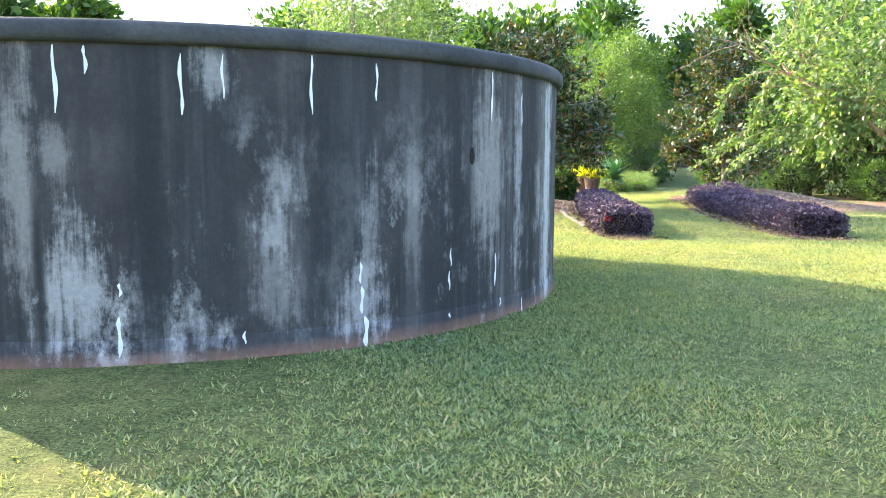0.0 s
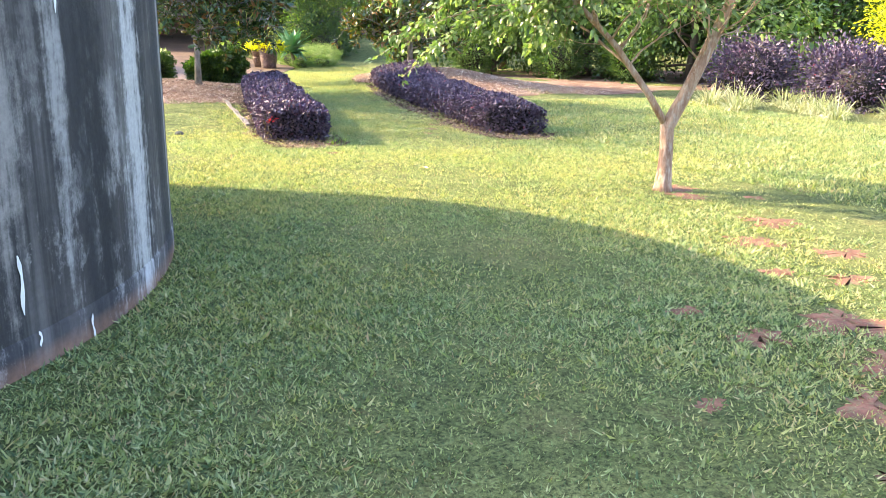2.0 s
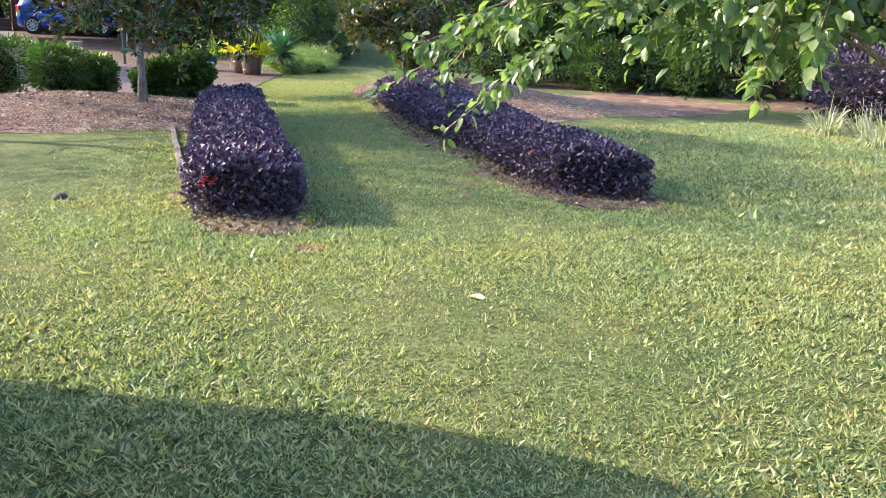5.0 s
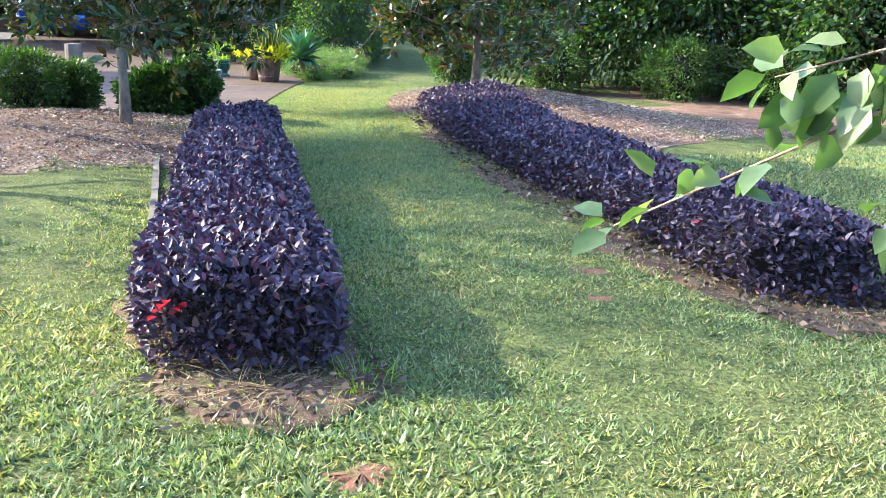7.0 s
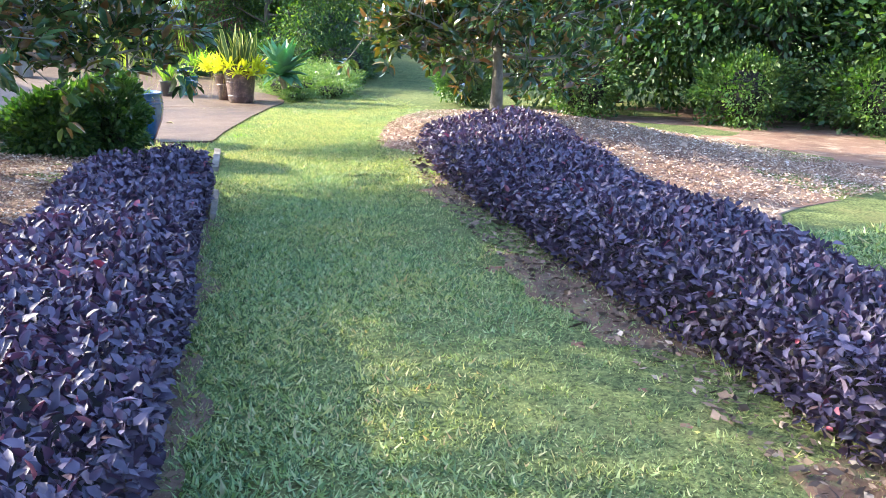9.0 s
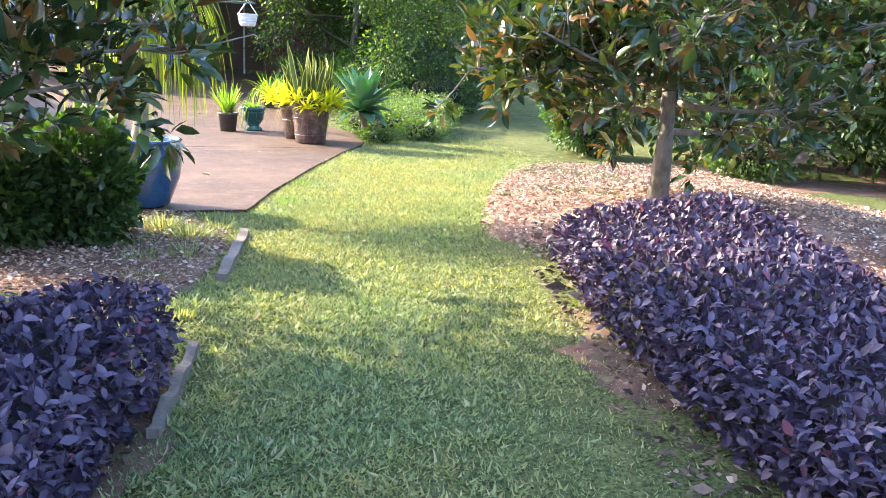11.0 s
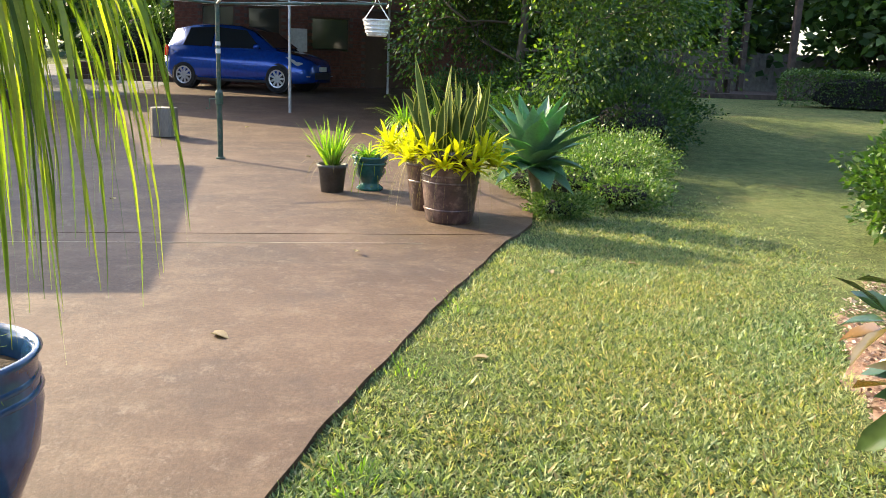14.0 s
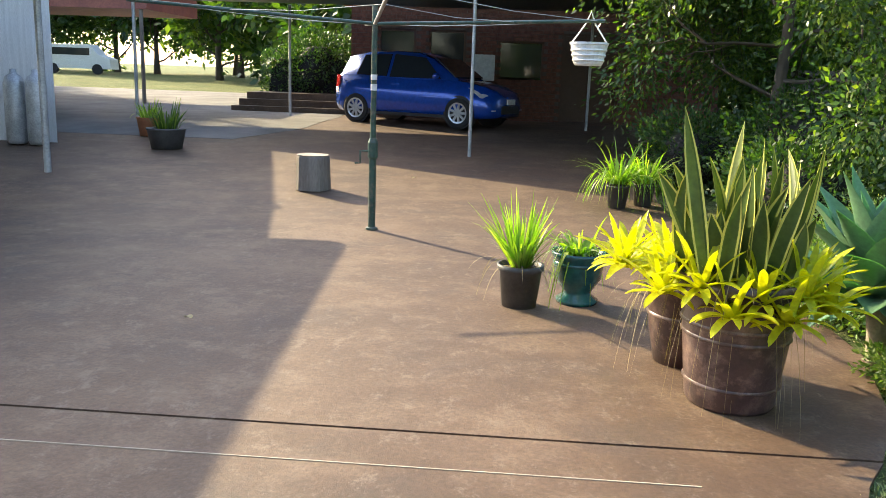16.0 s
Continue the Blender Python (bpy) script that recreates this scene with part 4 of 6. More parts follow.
# round shrubs
def shrub(at, r, h, mat, label, n=5000, leaf=0.045, category="shrub", group="", ratio=0.45):
    x, y = at
    z = gzf(x, y)
    root = thing("shrub", (x, y, z), label, category, group)
    vs = RNG.normal(size=(n, 3))
    vs = unit(vs)
    lump = 1 + 0.16 * np.sin(vs[:, 0] * 5 + x) + 0.13 * np.sin(vs[:, 1] * 7 + y) + 0.12 * np.sin(vs[:, 2] * 9 + x) + 0.08 * np.sin(vs[:, 0] * 17 + vs[:, 2] * 13)
    rad = lump * RNG.uniform(0.66, 1.05, n)
    P = vs * rad[:, None] * np.array([r, r, h / 2]) + np.array([0, 0, h / 2])
    P[:, 2] = np.maximum(P[:, 2], 0.02)
    D = vs + RNG.normal(0, 0.5, (n, 3)) + np.array([0, 0, 0.2])
    L = leaf * RNG.uniform(0.6, 1.4, n)
    # solid core whose near-black colour is the shade between the leaves
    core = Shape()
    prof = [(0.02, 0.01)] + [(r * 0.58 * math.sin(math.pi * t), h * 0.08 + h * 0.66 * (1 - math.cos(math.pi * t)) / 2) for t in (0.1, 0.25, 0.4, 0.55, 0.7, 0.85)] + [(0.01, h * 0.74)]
    part("shade_core", core.lathe(prof, 16), SHADE_BLACK, root, "near-black solid core painted as the shaded twigs inside")
    part("foliage", leaves("foliage", P, D, L, L * ratio, mat, 0.2, 0.1, plain_form=True), parent=root)
    return root


for at, r, h in (((3.75, 24.0), 0.5, 1.05), ((4.6, 23.4), 0.42, 0.8), ((5.15, 23.7), 0.34, 0.65)):
    shrub(at, r, h, SHRUB, "clipped round green shrub on the mulch bed", 8000, 0.045, group="round shrubs")
for at, r, h in (((6.55, 23.35), 0.45, 0.75), ((6.1, 23.1), 0.38, 0.6)):
    shrub(at, r, h, EVERGREEN, "loose dark green shrub beside the blue pot", 11000, 0.06, group="round shrubs")


# ---- patio: pots and plants ----
GLAZE = surface("blue_glaze", (0.015, 0.05, 0.14), (0.03, 0.10, 0.24), 3, 20, 0.18, 0.15, coat=0.6)
BROWN_GLAZE = surface("brown_glaze", (0.05, 0.028, 0.028), (0.11, 0.06, 0.055), 4, 25, 0.35, 0.3, dirt=(0.22, 0.14, 0.11), coat=0.3)
GREEN_GLAZE = surface("green_glaze", (0.01, 0.07, 0.075), (0.025, 0.14, 0.14), 4, 25, 0.25, 0.2, coat=0.4)
BLACK_PLASTIC = surface("black_plastic", (0.05, 0.048, 0.048), (0.10, 0.095, 0.09), 4, 40, 0.55, 0.2)
SOIL = surface("potting_soil", (0.035, 0.022, 0.015), (0.09, 0.055, 0.035), 8, 60, 0.95, 0.9)
STUMP_TOP = surface("sawn_wood", (0.24, 0.20, 0.16), (0.40, 0.35, 0.29), 8, 50, 0.9, 0.5)
PALM_BARK = surface("palm_bark", (0.20, 0.17, 0.13), (0.38, 0.33, 0.26), 6, 30, 0.9, 0.8)


def pot(at, profile, mat, label, soil_z, soil_r, bands=(), n=40, category="plant pot", name="plant_pot", rim_label=""):
    x, y = at
    root = thing(name, (x, y, gzf(x, y) + 0.03), label, category)
    part("pot_body", Shape().lathe(profile, n), mat, root, smooth=True)
    part("soil", Shape().lathe([(soil_r, soil_z - 0.01), (soil_r * 0.6, soil_z + 0.015), (0.005, soil_z + 0.025)], 24), SOIL, root, "dark potting soil", True)
    for z, r in bands:
        part("moulded_band", Shape().lathe([(r, z - 0.012), (r + 0.010, z), (r, z + 0.012)], n), mat, root, smooth=True)
    return root


pot((7.0, 24.64), [(0.005, 0.0), (0.16, 0.0), (0.19, 0.03), (0.272, 0.24), (0.292, 0.38), (0.280, 0.49), (0.286, 0.53), (0.297, 0.545), (0.280, 0.555), (0.262, 0.53), (0.256, 0.43)], GLAZE, "large glossy blue glazed pot on the slab corner", 0.47, 0.256, ((0.47, 0.280), (0.43, 0.286)))
pot((6.35, 25.05), [(0.005, 0.0), (0.15, 0.0), (0.19, 0.36), (0.205, 0.365), (0.205, 0.40), (0.19, 0.40), (0.18, 0.36)], BLACK_PLASTIC, "dark plastic pot standing behind the blue pot", 0.36, 0.18)
pot((9.24, 29.44), [(0.005, 0.0), (0.200, 0.0), (0.214, 0.02), (0.236, 0.20), (0.266, 0.48), (0.276, 0.57), (0.298, 0.575), (0.301, 0.645), (0.281, 0.65), (0.264, 0.58)], BROWN_GLAZE, "big barrel-shaped brown glazed pot crowded with plants", 0.58, 0.264, ((0.42, 0.260), (0.36, 0.253), (0.12, 0.226)))
pot((9.13, 30.02), [(0.005, 0.0), (0.16, 0.0), (0.20, 0.2), (0.22, 0.42), (0.24, 0.425), (0.24, 0.46), (0.22, 0.46), (0.20, 0.41)], BROWN_GLAZE, "brown glazed pot with dry roots trailing down", 0.41, 0.205, ((0.28, 0.209),))
pot((8.22, 31.0), [(0.006, 0.000), (0.119, 0.000), (0.147, 0.250), (0.160, 0.256), (0.163, 0.294), (0.147, 0.294), (0.140, 0.250)], BLACK_PLASTIC, "small dark grey plastic nursery pot", 0.256, 0.141)
pot((8.63, 31.17), [(0.007, 0.000), (0.143, 0.000), (0.150, 0.026), (0.098, 0.065), (0.104, 0.091), (0.163, 0.182), (0.176, 0.312), (0.195, 0.345), (0.195, 0.370), (0.169, 0.364), (0.156, 0.312)], GREEN_GLAZE, "dark green glazed urn pot on a foot", 0.325, 0.158, ((0.286, 0.174),), category="plant pot")
pot((9.42, 35.15), [(0.005, 0.0), (0.10, 0.0), (0.13, 0.24), (0.14, 0.245), (0.14, 0.27), (0.12, 0.265)], BLACK_PLASTIC, "dark plastic pot with a spilling plant", 0.24, 0.12)
pot((9.75, 35.35), [(0.005, 0.0), (0.10, 0.0), (0.13, 0.24), (0.14, 0.245), (0.14, 0.27), (0.12, 0.265)], BLACK_PLASTIC, "dark plastic pot beside the garden bed", 0.24, 0.12)


def broad_leaf(shape, base, way, up, length, width, bend, gutter, form, cols=4, rows=8, twist=0.0):
    """A fleshy leaf as a channelled strip with thickness; returns face columns for colouring."""
    p, d, u = Vector(base), Vector(way).normalized(), Vector(up)
    s = d.cross(u).normalized()
    vs, order = [], []
    for i in range(rows + 1):
        t = i / rows
        w = width * 0.5 * form(t)
        nrm = s.cross(d).normalized()
        for k in range(cols + 1):
            q = k / cols * 2 - 1
            vs.append(p + s * q * w + nrm * gutter * w * q * q)
        d = (d + Vector((0, 0, -1)) * bend / rows + s * twist / rows * 0.3).normalized()
        s = (s - d * s.dot(d)).normalized()
        p = p + d * length / rows
    c = cols + 1
    top = len(vs)
    vs += [Vector(v) - Vector((0, 0, 0.004)) - d * 0.003 for v in vs]
    fs = []
    for i in range(rows):
        for k in range(cols):
            a = (i * c + k, i * c + k + 1, (i + 1) * c + k + 1, (i + 1) * c + k)
            fs.append(a)
            fs.append(tuple(top + j for j in reversed(a)))
            order += [k, k]
    shape.add(vs, fs)
    return order


def rosette(name, at, count, length, width, bend, mat, form, label, category, tilt=(0.15, 1.3), gutter=0.35, edge=None, cols=4, group="", jit=0.02, upright=0.0):
    x, y, z = at
    root = thing(name, at, label, category, group)
    for i in range(count):
        f = (i + 0.5) / count
        a = i * 2.39996 + RNG.uniform(-0.15, 0.15)
        el = tilt[0] + (tilt[1] - tilt[0]) * f + RNG.normal(0, 0.06)
        way = Vector((math.cos(a) * math.sin(el), math.sin(a) * math.sin(el), math.cos(el) + upright))
        L = length * RNG.uniform(0.8, 1.1) * (0.62 + 0.38 * math.sin(math.pi * min(1, f + 0.25)))
        s = Shape()
        upv = Vector((-math.cos(a) * math.cos(el), -math.sin(a) * math.cos(el), math.sin(el) + 0.05))
        order = broad_leaf(s, (math.cos(a) * jit, math.sin(a) * jit, 0), way, upv, L, width * RNG.uniform(0.85, 1.15), bend * RNG.uniform(0.6, 1.4), gutter, form, cols, 7)
        me = s.mesh("leaf", mat, True)
        if edge:
            me.materials.append(edge)
            me.polygons.foreach_set("material_index", [1 if k in (0, cols - 1) else 0 for k in order])
        part("leaf", me, parent=root)
    return root


def agave_form(t):
    return 0.45 + 0.75 * math.sin(math.pi * min(1, t * 0.95 + 0.06)) ** 1.1 - 0.45 * t if t < 0.98 else 0.02


def sword_form(t):
    return (0.55 + 0.45 * min(1, t * 3)) * (1 - max(0, (t - 0.6) / 0.4) ** 1.8) if t < 0.99 else 0.02


def strap_form(t):
    return 1 - 0.25 * t if t < 0.8 else max(0.04, (1 - t) * 4)


AGAVE_PLANT = rosette("agave", (10.12, 29.97, 0.47), 40, 0.74, 0.235, 0.40, AGAVE, agave_form, "broad blue-green spineless agave rosette beside the big pot", "agave", (0.1, 1.75), 0.4)
stem = Shape().tube([(10.15, 30.15, -0.02), (10.1, 30.1, 0.2), (10.02, 30.0, 0.42)], [0.06, 0.055, 0.05], 8)
ob = part("stem", stem, PALM_BARK, AGAVE_PLANT, "thick grey stem with old leaf scars", True)
ob.matrix_parent_inverse = Matrix.Translation((-10.02, -30.0, -0.42))

for i in range(38):
    a, r = RNG.uniform(0, 6.28), 0.27 * math.sqrt(RNG.random())
    x, y = 9.24 + math.cos(a) * r, 29.44 + math.sin(a) * r * 0.8
    root = thing("snake_plant", (x, y, 0.63), "upright snake plant blade, green with yellow margins", "snake plant", "snake plants in the big pot")
    s = Shape()
    lean = Vector((math.cos(a) * 0.20 * r / 0.2 + RNG.normal(0, 0.09), math.sin(a) * 0.08 + RNG.normal(0, 0.06), 1))
    h = RNG.choice([0.40, 0.48, 0.56, 0.62, 0.7, 0.84]) * RNG.uniform(0.9, 1.08)
    face = RNG.uniform(-1.3, 1.3)
    order = broad_leaf(s, (0, 0, -0.03), lean, (math.sin(face), -math.cos(face), 0), h, RNG.uniform(0.07, 0.10), 0.05, 0.3, sword_form, 8, 9, RNG.normal(0, 0.8))
    me = s.mesh("leaf", SNAKE, True)
    me.materials.append(SNAKE_EDGE)
    me.polygons.foreach_set("material_index", [1 if k in (0, 7) else 0 for k in order])
    part("leaf", me, parent=root)

for i, (dx, dy, dz) in enumerate(((-0.20, -0.16, 0.50), (0.02, -0.24, 0.46), (0.20, -0.18, 0.48), (-0.28, 0.08, 0.55), (-0.40, 0.45, 0.52), (-0.22, 0.62, 0.50), (-0.05, 0.72, 0.50), (-0.36, 0.70, 0.50), (0.27, -0.02, 0.50), (-0.10, -0.27, 0.40), (-0.33, -0.05, 0.44), (0.12, -0.26, 0.38), (-0.46, 0.25, 0.58), (0.33, -0.10, 0.40))):
    rosette("bromeliad", (9.24 + dx * 1.15, 29.44 + dy * 1.1, dz + (0.14 if dy < 0.2 else 0.06)), 22, 0.29, 0.046, 0.9, BROMELIAD, strap_form, "bright yellow-green bromeliad rosette spilling from a pot", "bromeliad", (0.1, 1.5), 0.3, None, 2, "bromeliads")


def tuft(name, at, n, length, width, mat, label, category, spread=0.05, lean=0.7, bend=0.5, group="", lift=1.0):
    root = thing(name, at, label, category, group)
    a = RNG.uniform(0, 6.28, n)
    r = spread * np.sqrt(RNG.random(n))
    k = RNG.uniform(0.1, 1, n) * lean
    p = np.stack([np.cos(a) * r, np.sin(a) * r, np.zeros(n) - 0.01], 1)
    d = np.stack([np.cos(a) * k, np.sin(a) * k, np.full(n, lift)], 1)
    L = length * RNG.uniform(0.55, 1.1, n)
    part("foliage", blades("foliage", p, d, L, width * RNG.uniform(0.7, 1.2, n), bend * RNG.uniform(0.3, 1.6, n), mat, steps=6), parent=root)
    return root


tuft("spider_plant", (8.22, 31.0, 0.31), 120, 0.64, 0.022, SPIDER, "spiky bright green strap-leaved plant in a small pot", "pot plant", 0.07, 0.75, 0.25)
tuft("spider_plant", (8.22, 31.0, 0.31), 24, 0.52, 0.012, FLAX, "dry straw-coloured leaves drooping over a pot rim", "pot plant", 0.09, 1.8, 0.8)
tuft("spider_plant", (8.63, 31.17, 0.38), 90, 0.5, 0.022, SPIDER, "variegated spider plant drooping over a green urn", "pot plant", 0.08, 1.3, 0.9)
tuft("spider_plant", (9.42, 35.15, 0.42), 130, 0.85, 0.028, SPIDER, "arching spider plant with pale striped leaves", "pot plant", 0.10, 1.3, 0.7)
tuft("spider_plant", (9.75, 35.35, 0.42), 120, 0.8, 0.026, SPIDER, "arching spider plant with bright green leaves", "pot plant", 0.10, 1.2, 0.7)
tuft("dry_roots", (9.24, 29.44, 0.66), 70, 0.5, 0.006, FLAX, "dry brown roots hanging over the pot rim", "dry roots", 0.24, 1.6, 1.6)
tuft("dry_roots", (9.10, 30.02, 0.47), 50, 0.55, 0.006, FLAX, "dry brown roots hanging over a pot", "dry roots", 0.22, 1.6, 1.6)


# ponytail palm in the blue pot
def ponytail():
    root = thing("ponytail_palm", (6.98, 24.64, 0.52), "ponytail palm with a slim trunk and long weeping yellow-green leaves", "palm")
    trunk = Shape().tube([(0, 0, -0.03), (0, 0, 0.06), (0.01, 0.0, 0.25), (0.02, 0.01, 0.6), (0.02, 0.02, 1.0), (0.03, 0.02, 1.35)], [0.10, 0.085, 0.055, 0.047, 0.045, 0.05], 12)
    part("trunk", trunk, PALM_BARK, root, smooth=True)
    n = 400
    a = RNG.uniform(0, 6.28, n)
    k = RNG.uniform(0.35, 1.1, n)
    p = np.tile(np.array([0.03, 0.02, 1.33]), (n, 1)) + RNG.normal(0, 0.03, (n, 3))
    rows, steps = [], 9
    reach = RNG.uniform(0.10, 0.68, n)
    drop = RNG.uniform(0.5, 1.3, n)
    rise = RNG.uniform(0.02, 0.25, n)
    w0 = RNG.uniform(0.014, 0.024, n)
    face = a + RNG.normal(0, 0.7, n)
    for i in range(steps + 1):
        t = i / steps
        out = reach * (1 - (1 - t) ** 2.2)
        z = rise * math.sin(min(1, t * 2.2) * math.pi * 0.5) - drop * t ** 1.7
        mid = p + np.stack([np.cos(a) * out, np.sin(a) * out, z], 1)
        mid += 0.012 * np.stack([np.sin(7 * t + a * 3), np.cos(5 * t + a * 5), np.zeros(n)], 1) * t
        w = (w0 * (1 - t) ** 0.5 * 0.5 + 0.0006)[:, None]
        s = np.stack([-np.sin(face), np.cos(face), np.zeros(n)], 1)
        rows += [mid - s * w, mid + s * w]
    v = np.stack(rows, 1).reshape(-1, 3)
    kq = 2 * (steps + 1)
    quad = np.array([(2 * i, 2 * i + 1, 2 * i + 3, 2 * i + 2) for i in range(steps)])
    f = (np.arange(n)[:, None, None] * kq + quad).reshape(-1, 4)
    part("foliage", array_mesh("foliage", v, f, WEEPING), parent=root)


ponytail()
tuft("pot_weed", (6.95, 24.60, 0.53), 170, 0.28, 0.014, SPIDER, "bright green weeds growing round a palm trunk", "weed", 0.18, 1.2, 0.8)

# groundcover, dark shrub and tree beyond the big pot
for at, r, h in (((10.75, 30.7), 0.5, 0.45), ((11.45, 31.4), 0.65, 0.55), ((12.0, 32.3), 0.6, 0.6), ((10.9, 31.8), 0.6, 0.6), ((10.35, 29.75), 0.30, 0.24), ((11.2, 30.35), 0.45, 0.36), ((11.1, 31.1), 0.6, 0.52), ((11.7, 31.9), 0.6, 0.58), ((11.45, 32.6), 0.7, 0.66), ((10.45, 31.1), 0.45, 0.5)):
    shrub(at, r, h, VARIEGATED, "low mounding shrub with pale variegated leaves", int(9000 * r), 0.035, "groundcover", "variegated groundcover")
for at, r, h in (((12.9, 34.6), 1.0, 1.15), ((13.6, 35.8), 1.1, 1.2), ((12.0, 36.0), 1.1, 1.5), ((11.3, 34.5), 0.8, 1.0), ((10.6, 36.6), 0.8, 1.1), ((14.2, 38.3), 1.1, 1.45)):
    shrub(at, r, h, EVERGREEN, "dense dark green shrub at the lawn edge", int(7000 * r), 0.06, "shrub", "dark shrubs by the lawn")
leafy_tree("garden_tree", (11.5, 36.3), 5.5, 0.10, FINE, DARK_BARK, "spreading small-leaved garden tree arching over the pots", 0.085, 0.42, 46, 0.24, 3, 0.25, 4, 0.48, 8, hang=0.3, rise=0.0, plain_form=True)
leafy_tree("garden_tree", (13.6, 39.5), 6.5, 0.13, FINE, DARK_BARK, "dense dark-leaved garden tree behind the shrubs", 0.11, 0.42, 44, 0.28, 3, 0.2, 4, 0.42, 8, hang=0.2, rise=0.0, plain_form=True)

# tree stump
def stump():
    root = thing("tree_stump", (5.72, 35.45, gzf(5.72, 35.45) + 0.03), "grey sawn log standing on end on the slab", "log stump")
    s, n = Shape(), 28
    prof = []
    for z in (0.0, 0.12, 0.3, 0.40, 0.43):
        for k in range(n):
            a = 2 * math.pi * k / n
            r = (0.215 - 0.03 * z + (0.0 if z < 0.42 else -0.012)) * (1 + 0.03 * math.sin(5 * a) + 0.02 * math.sin(11 * a + z * 3))
            prof.append((r * math.cos(a), r * math.sin(a), z))
    s.add(prof, [(i * n + k, i * n + (k + 1) % n, (i + 1) * n + (k + 1) % n, (i + 1) * n + k) for i in range(4) for k in range(n)])
    part("bark", s, TIMBER, root)
    part("cut_face", Shape().add([(0.2 * math.cos(2 * math.pi * k / n), 0.2 * math.sin(2 * math.pi * k / n), 0.431) for k in range(n)], [tuple(range(n))]), STUMP_TOP, root, "pale sawn top")


stump()

# rotary clothes hoist
HOIST = surface("green_hoist_paint", (0.025, 0.06, 0.045), (0.05, 0.10, 0.075), 6, 40, 0.45, 0.2, dirt=(0.16, 0.13, 0.10))
GALV = surface("galvanised_steel", (0.36, 0.37, 0.38), (0.52, 0.53, 0.54), 5, 40, 0.45, 0.1, metal=0.5)
LINE = plain("clothes_line", (0.55, 0.55, 0.52), 0.5)
WHITE_PAINT = plain("white_paint", (0.74, 0.74, 0.72), 0.5)


def hoist():
    x, y = 6.79, 33.43
    root = thing("clothes_hoist", (x, y, gzf(x, y) + 0.03), "green rotary clothes hoist with folded-out arms on the slab", "clothes line")
    part("post", Shape().tube([(0, 0, 0), (0, 0, 0.9)], 0.036, 14), HOIST, root)
    part("inner_post", Shape().tube([(0, 0, 0.9), (0, 0, 2.15)], 0.027, 12), HOIST, root)
    part("base_collar", Shape().lathe([(0.06, 0), (0.06, 0.02), (0.04, 0.03)], 16), HOIST, root)
    part("gear_box", Shape().lathe([(0.036, 0.70), (0.05, 0.72), (0.05, 0.86), (0.036, 0.9)], 14), HOIST, root)
    part("crank_handle", Shape().tube([(-0.04, -0.02, 0.78), (-0.12, -0.03, 0.78), (-0.12, -0.03, 0.66), (-0.17, -0.03, 0.66)], 0.011, 8), HOIST, root)
    part("tape_band", Shape().lathe([(0.0, 1.36), (0.031, 1.36), (0.031, 1.42), (0.0, 1.42)], 14), WHITE_PAINT, root, "white tape round the post")
    part("tape_band", Shape().lathe([(0.0, 1.46), (0.031, 1.46), (0.031, 1.51), (0.0, 1.51)], 14), WHITE_PAINT, root, "white tape round the post")
    ends = []
    for k in range(4):
        a = math.radians(12 + 90 * k)
        e = (2.25 * math.cos(a), 2.25 * math.sin(a), 2.10)
        ends.append(Vector(e))
        part("arm", Shape().tube([(0, 0, 1.98), e], 0.017, 8), HOIST if k % 2 == 0 else GALV, root)
    for f in (0.6, 0.97):
        for k in range(4):
            p, q = ends[k] * f, ends[(k + 1) % 4] * f
            p.z = q.z = 1.98 + 0.12 * f
            mid = (p + q) / 2 - Vector((0, 0, 0.03))
            part("wire", Shape().tube([p, mid, q], 0.003, 5), LINE, root)


hoist()


def hanging_basket():
    x, y, z = 8.86, 33.95, 1.72
    root = thing("hanging_basket", (x, y, z), "white woven plastic basket hanging from a hoist arm", "hanging basket")
    part("basket", Shape().lathe([(0.005, 0), (0.13, 0), (0.145, 0.02), (0.185, 0.20), (0.195, 0.205), (0.195, 0.225), (0.175, 0.22), (0.13, 0.03)], 24), WHITE_PAINT, root)
    for z1 in (0.05, 0.10, 0.15):
        r = 0.148 + 0.21 * (z1 - 0.02)
        part("woven_band", Shape().lathe([(r, z1 - 0.012), (r + 0.008, z1), (r, z1 + 0.012)], 24), WHITE_PAINT, root)
    part("hanger", Shape().tube([(-0.18, 0, 0.21), (-0.05, 0, 0.40), (0, 0, 0.52), (0.05, 0, 0.40), (0.18, 0, 0.21)], 0.008, 6), WHITE_PAINT, root)


hanging_basket()
for x, y, h, r in ((7.52, 38.5, 2.72, 0.028), (9.75, 42.9, 2.48, 0.03), (0.6, 41.8, 2.55, 0.035), (3.2, 43.9, 2.45, 0.03)):
    ob = part("post", Shape().tube([(x, y, gzf(x, y)), (x, y, gzf(x, y) + h)], r, 12), GALV)
    tagged(ob, "slim galvanised steel post on the slab", "post", "steel posts")

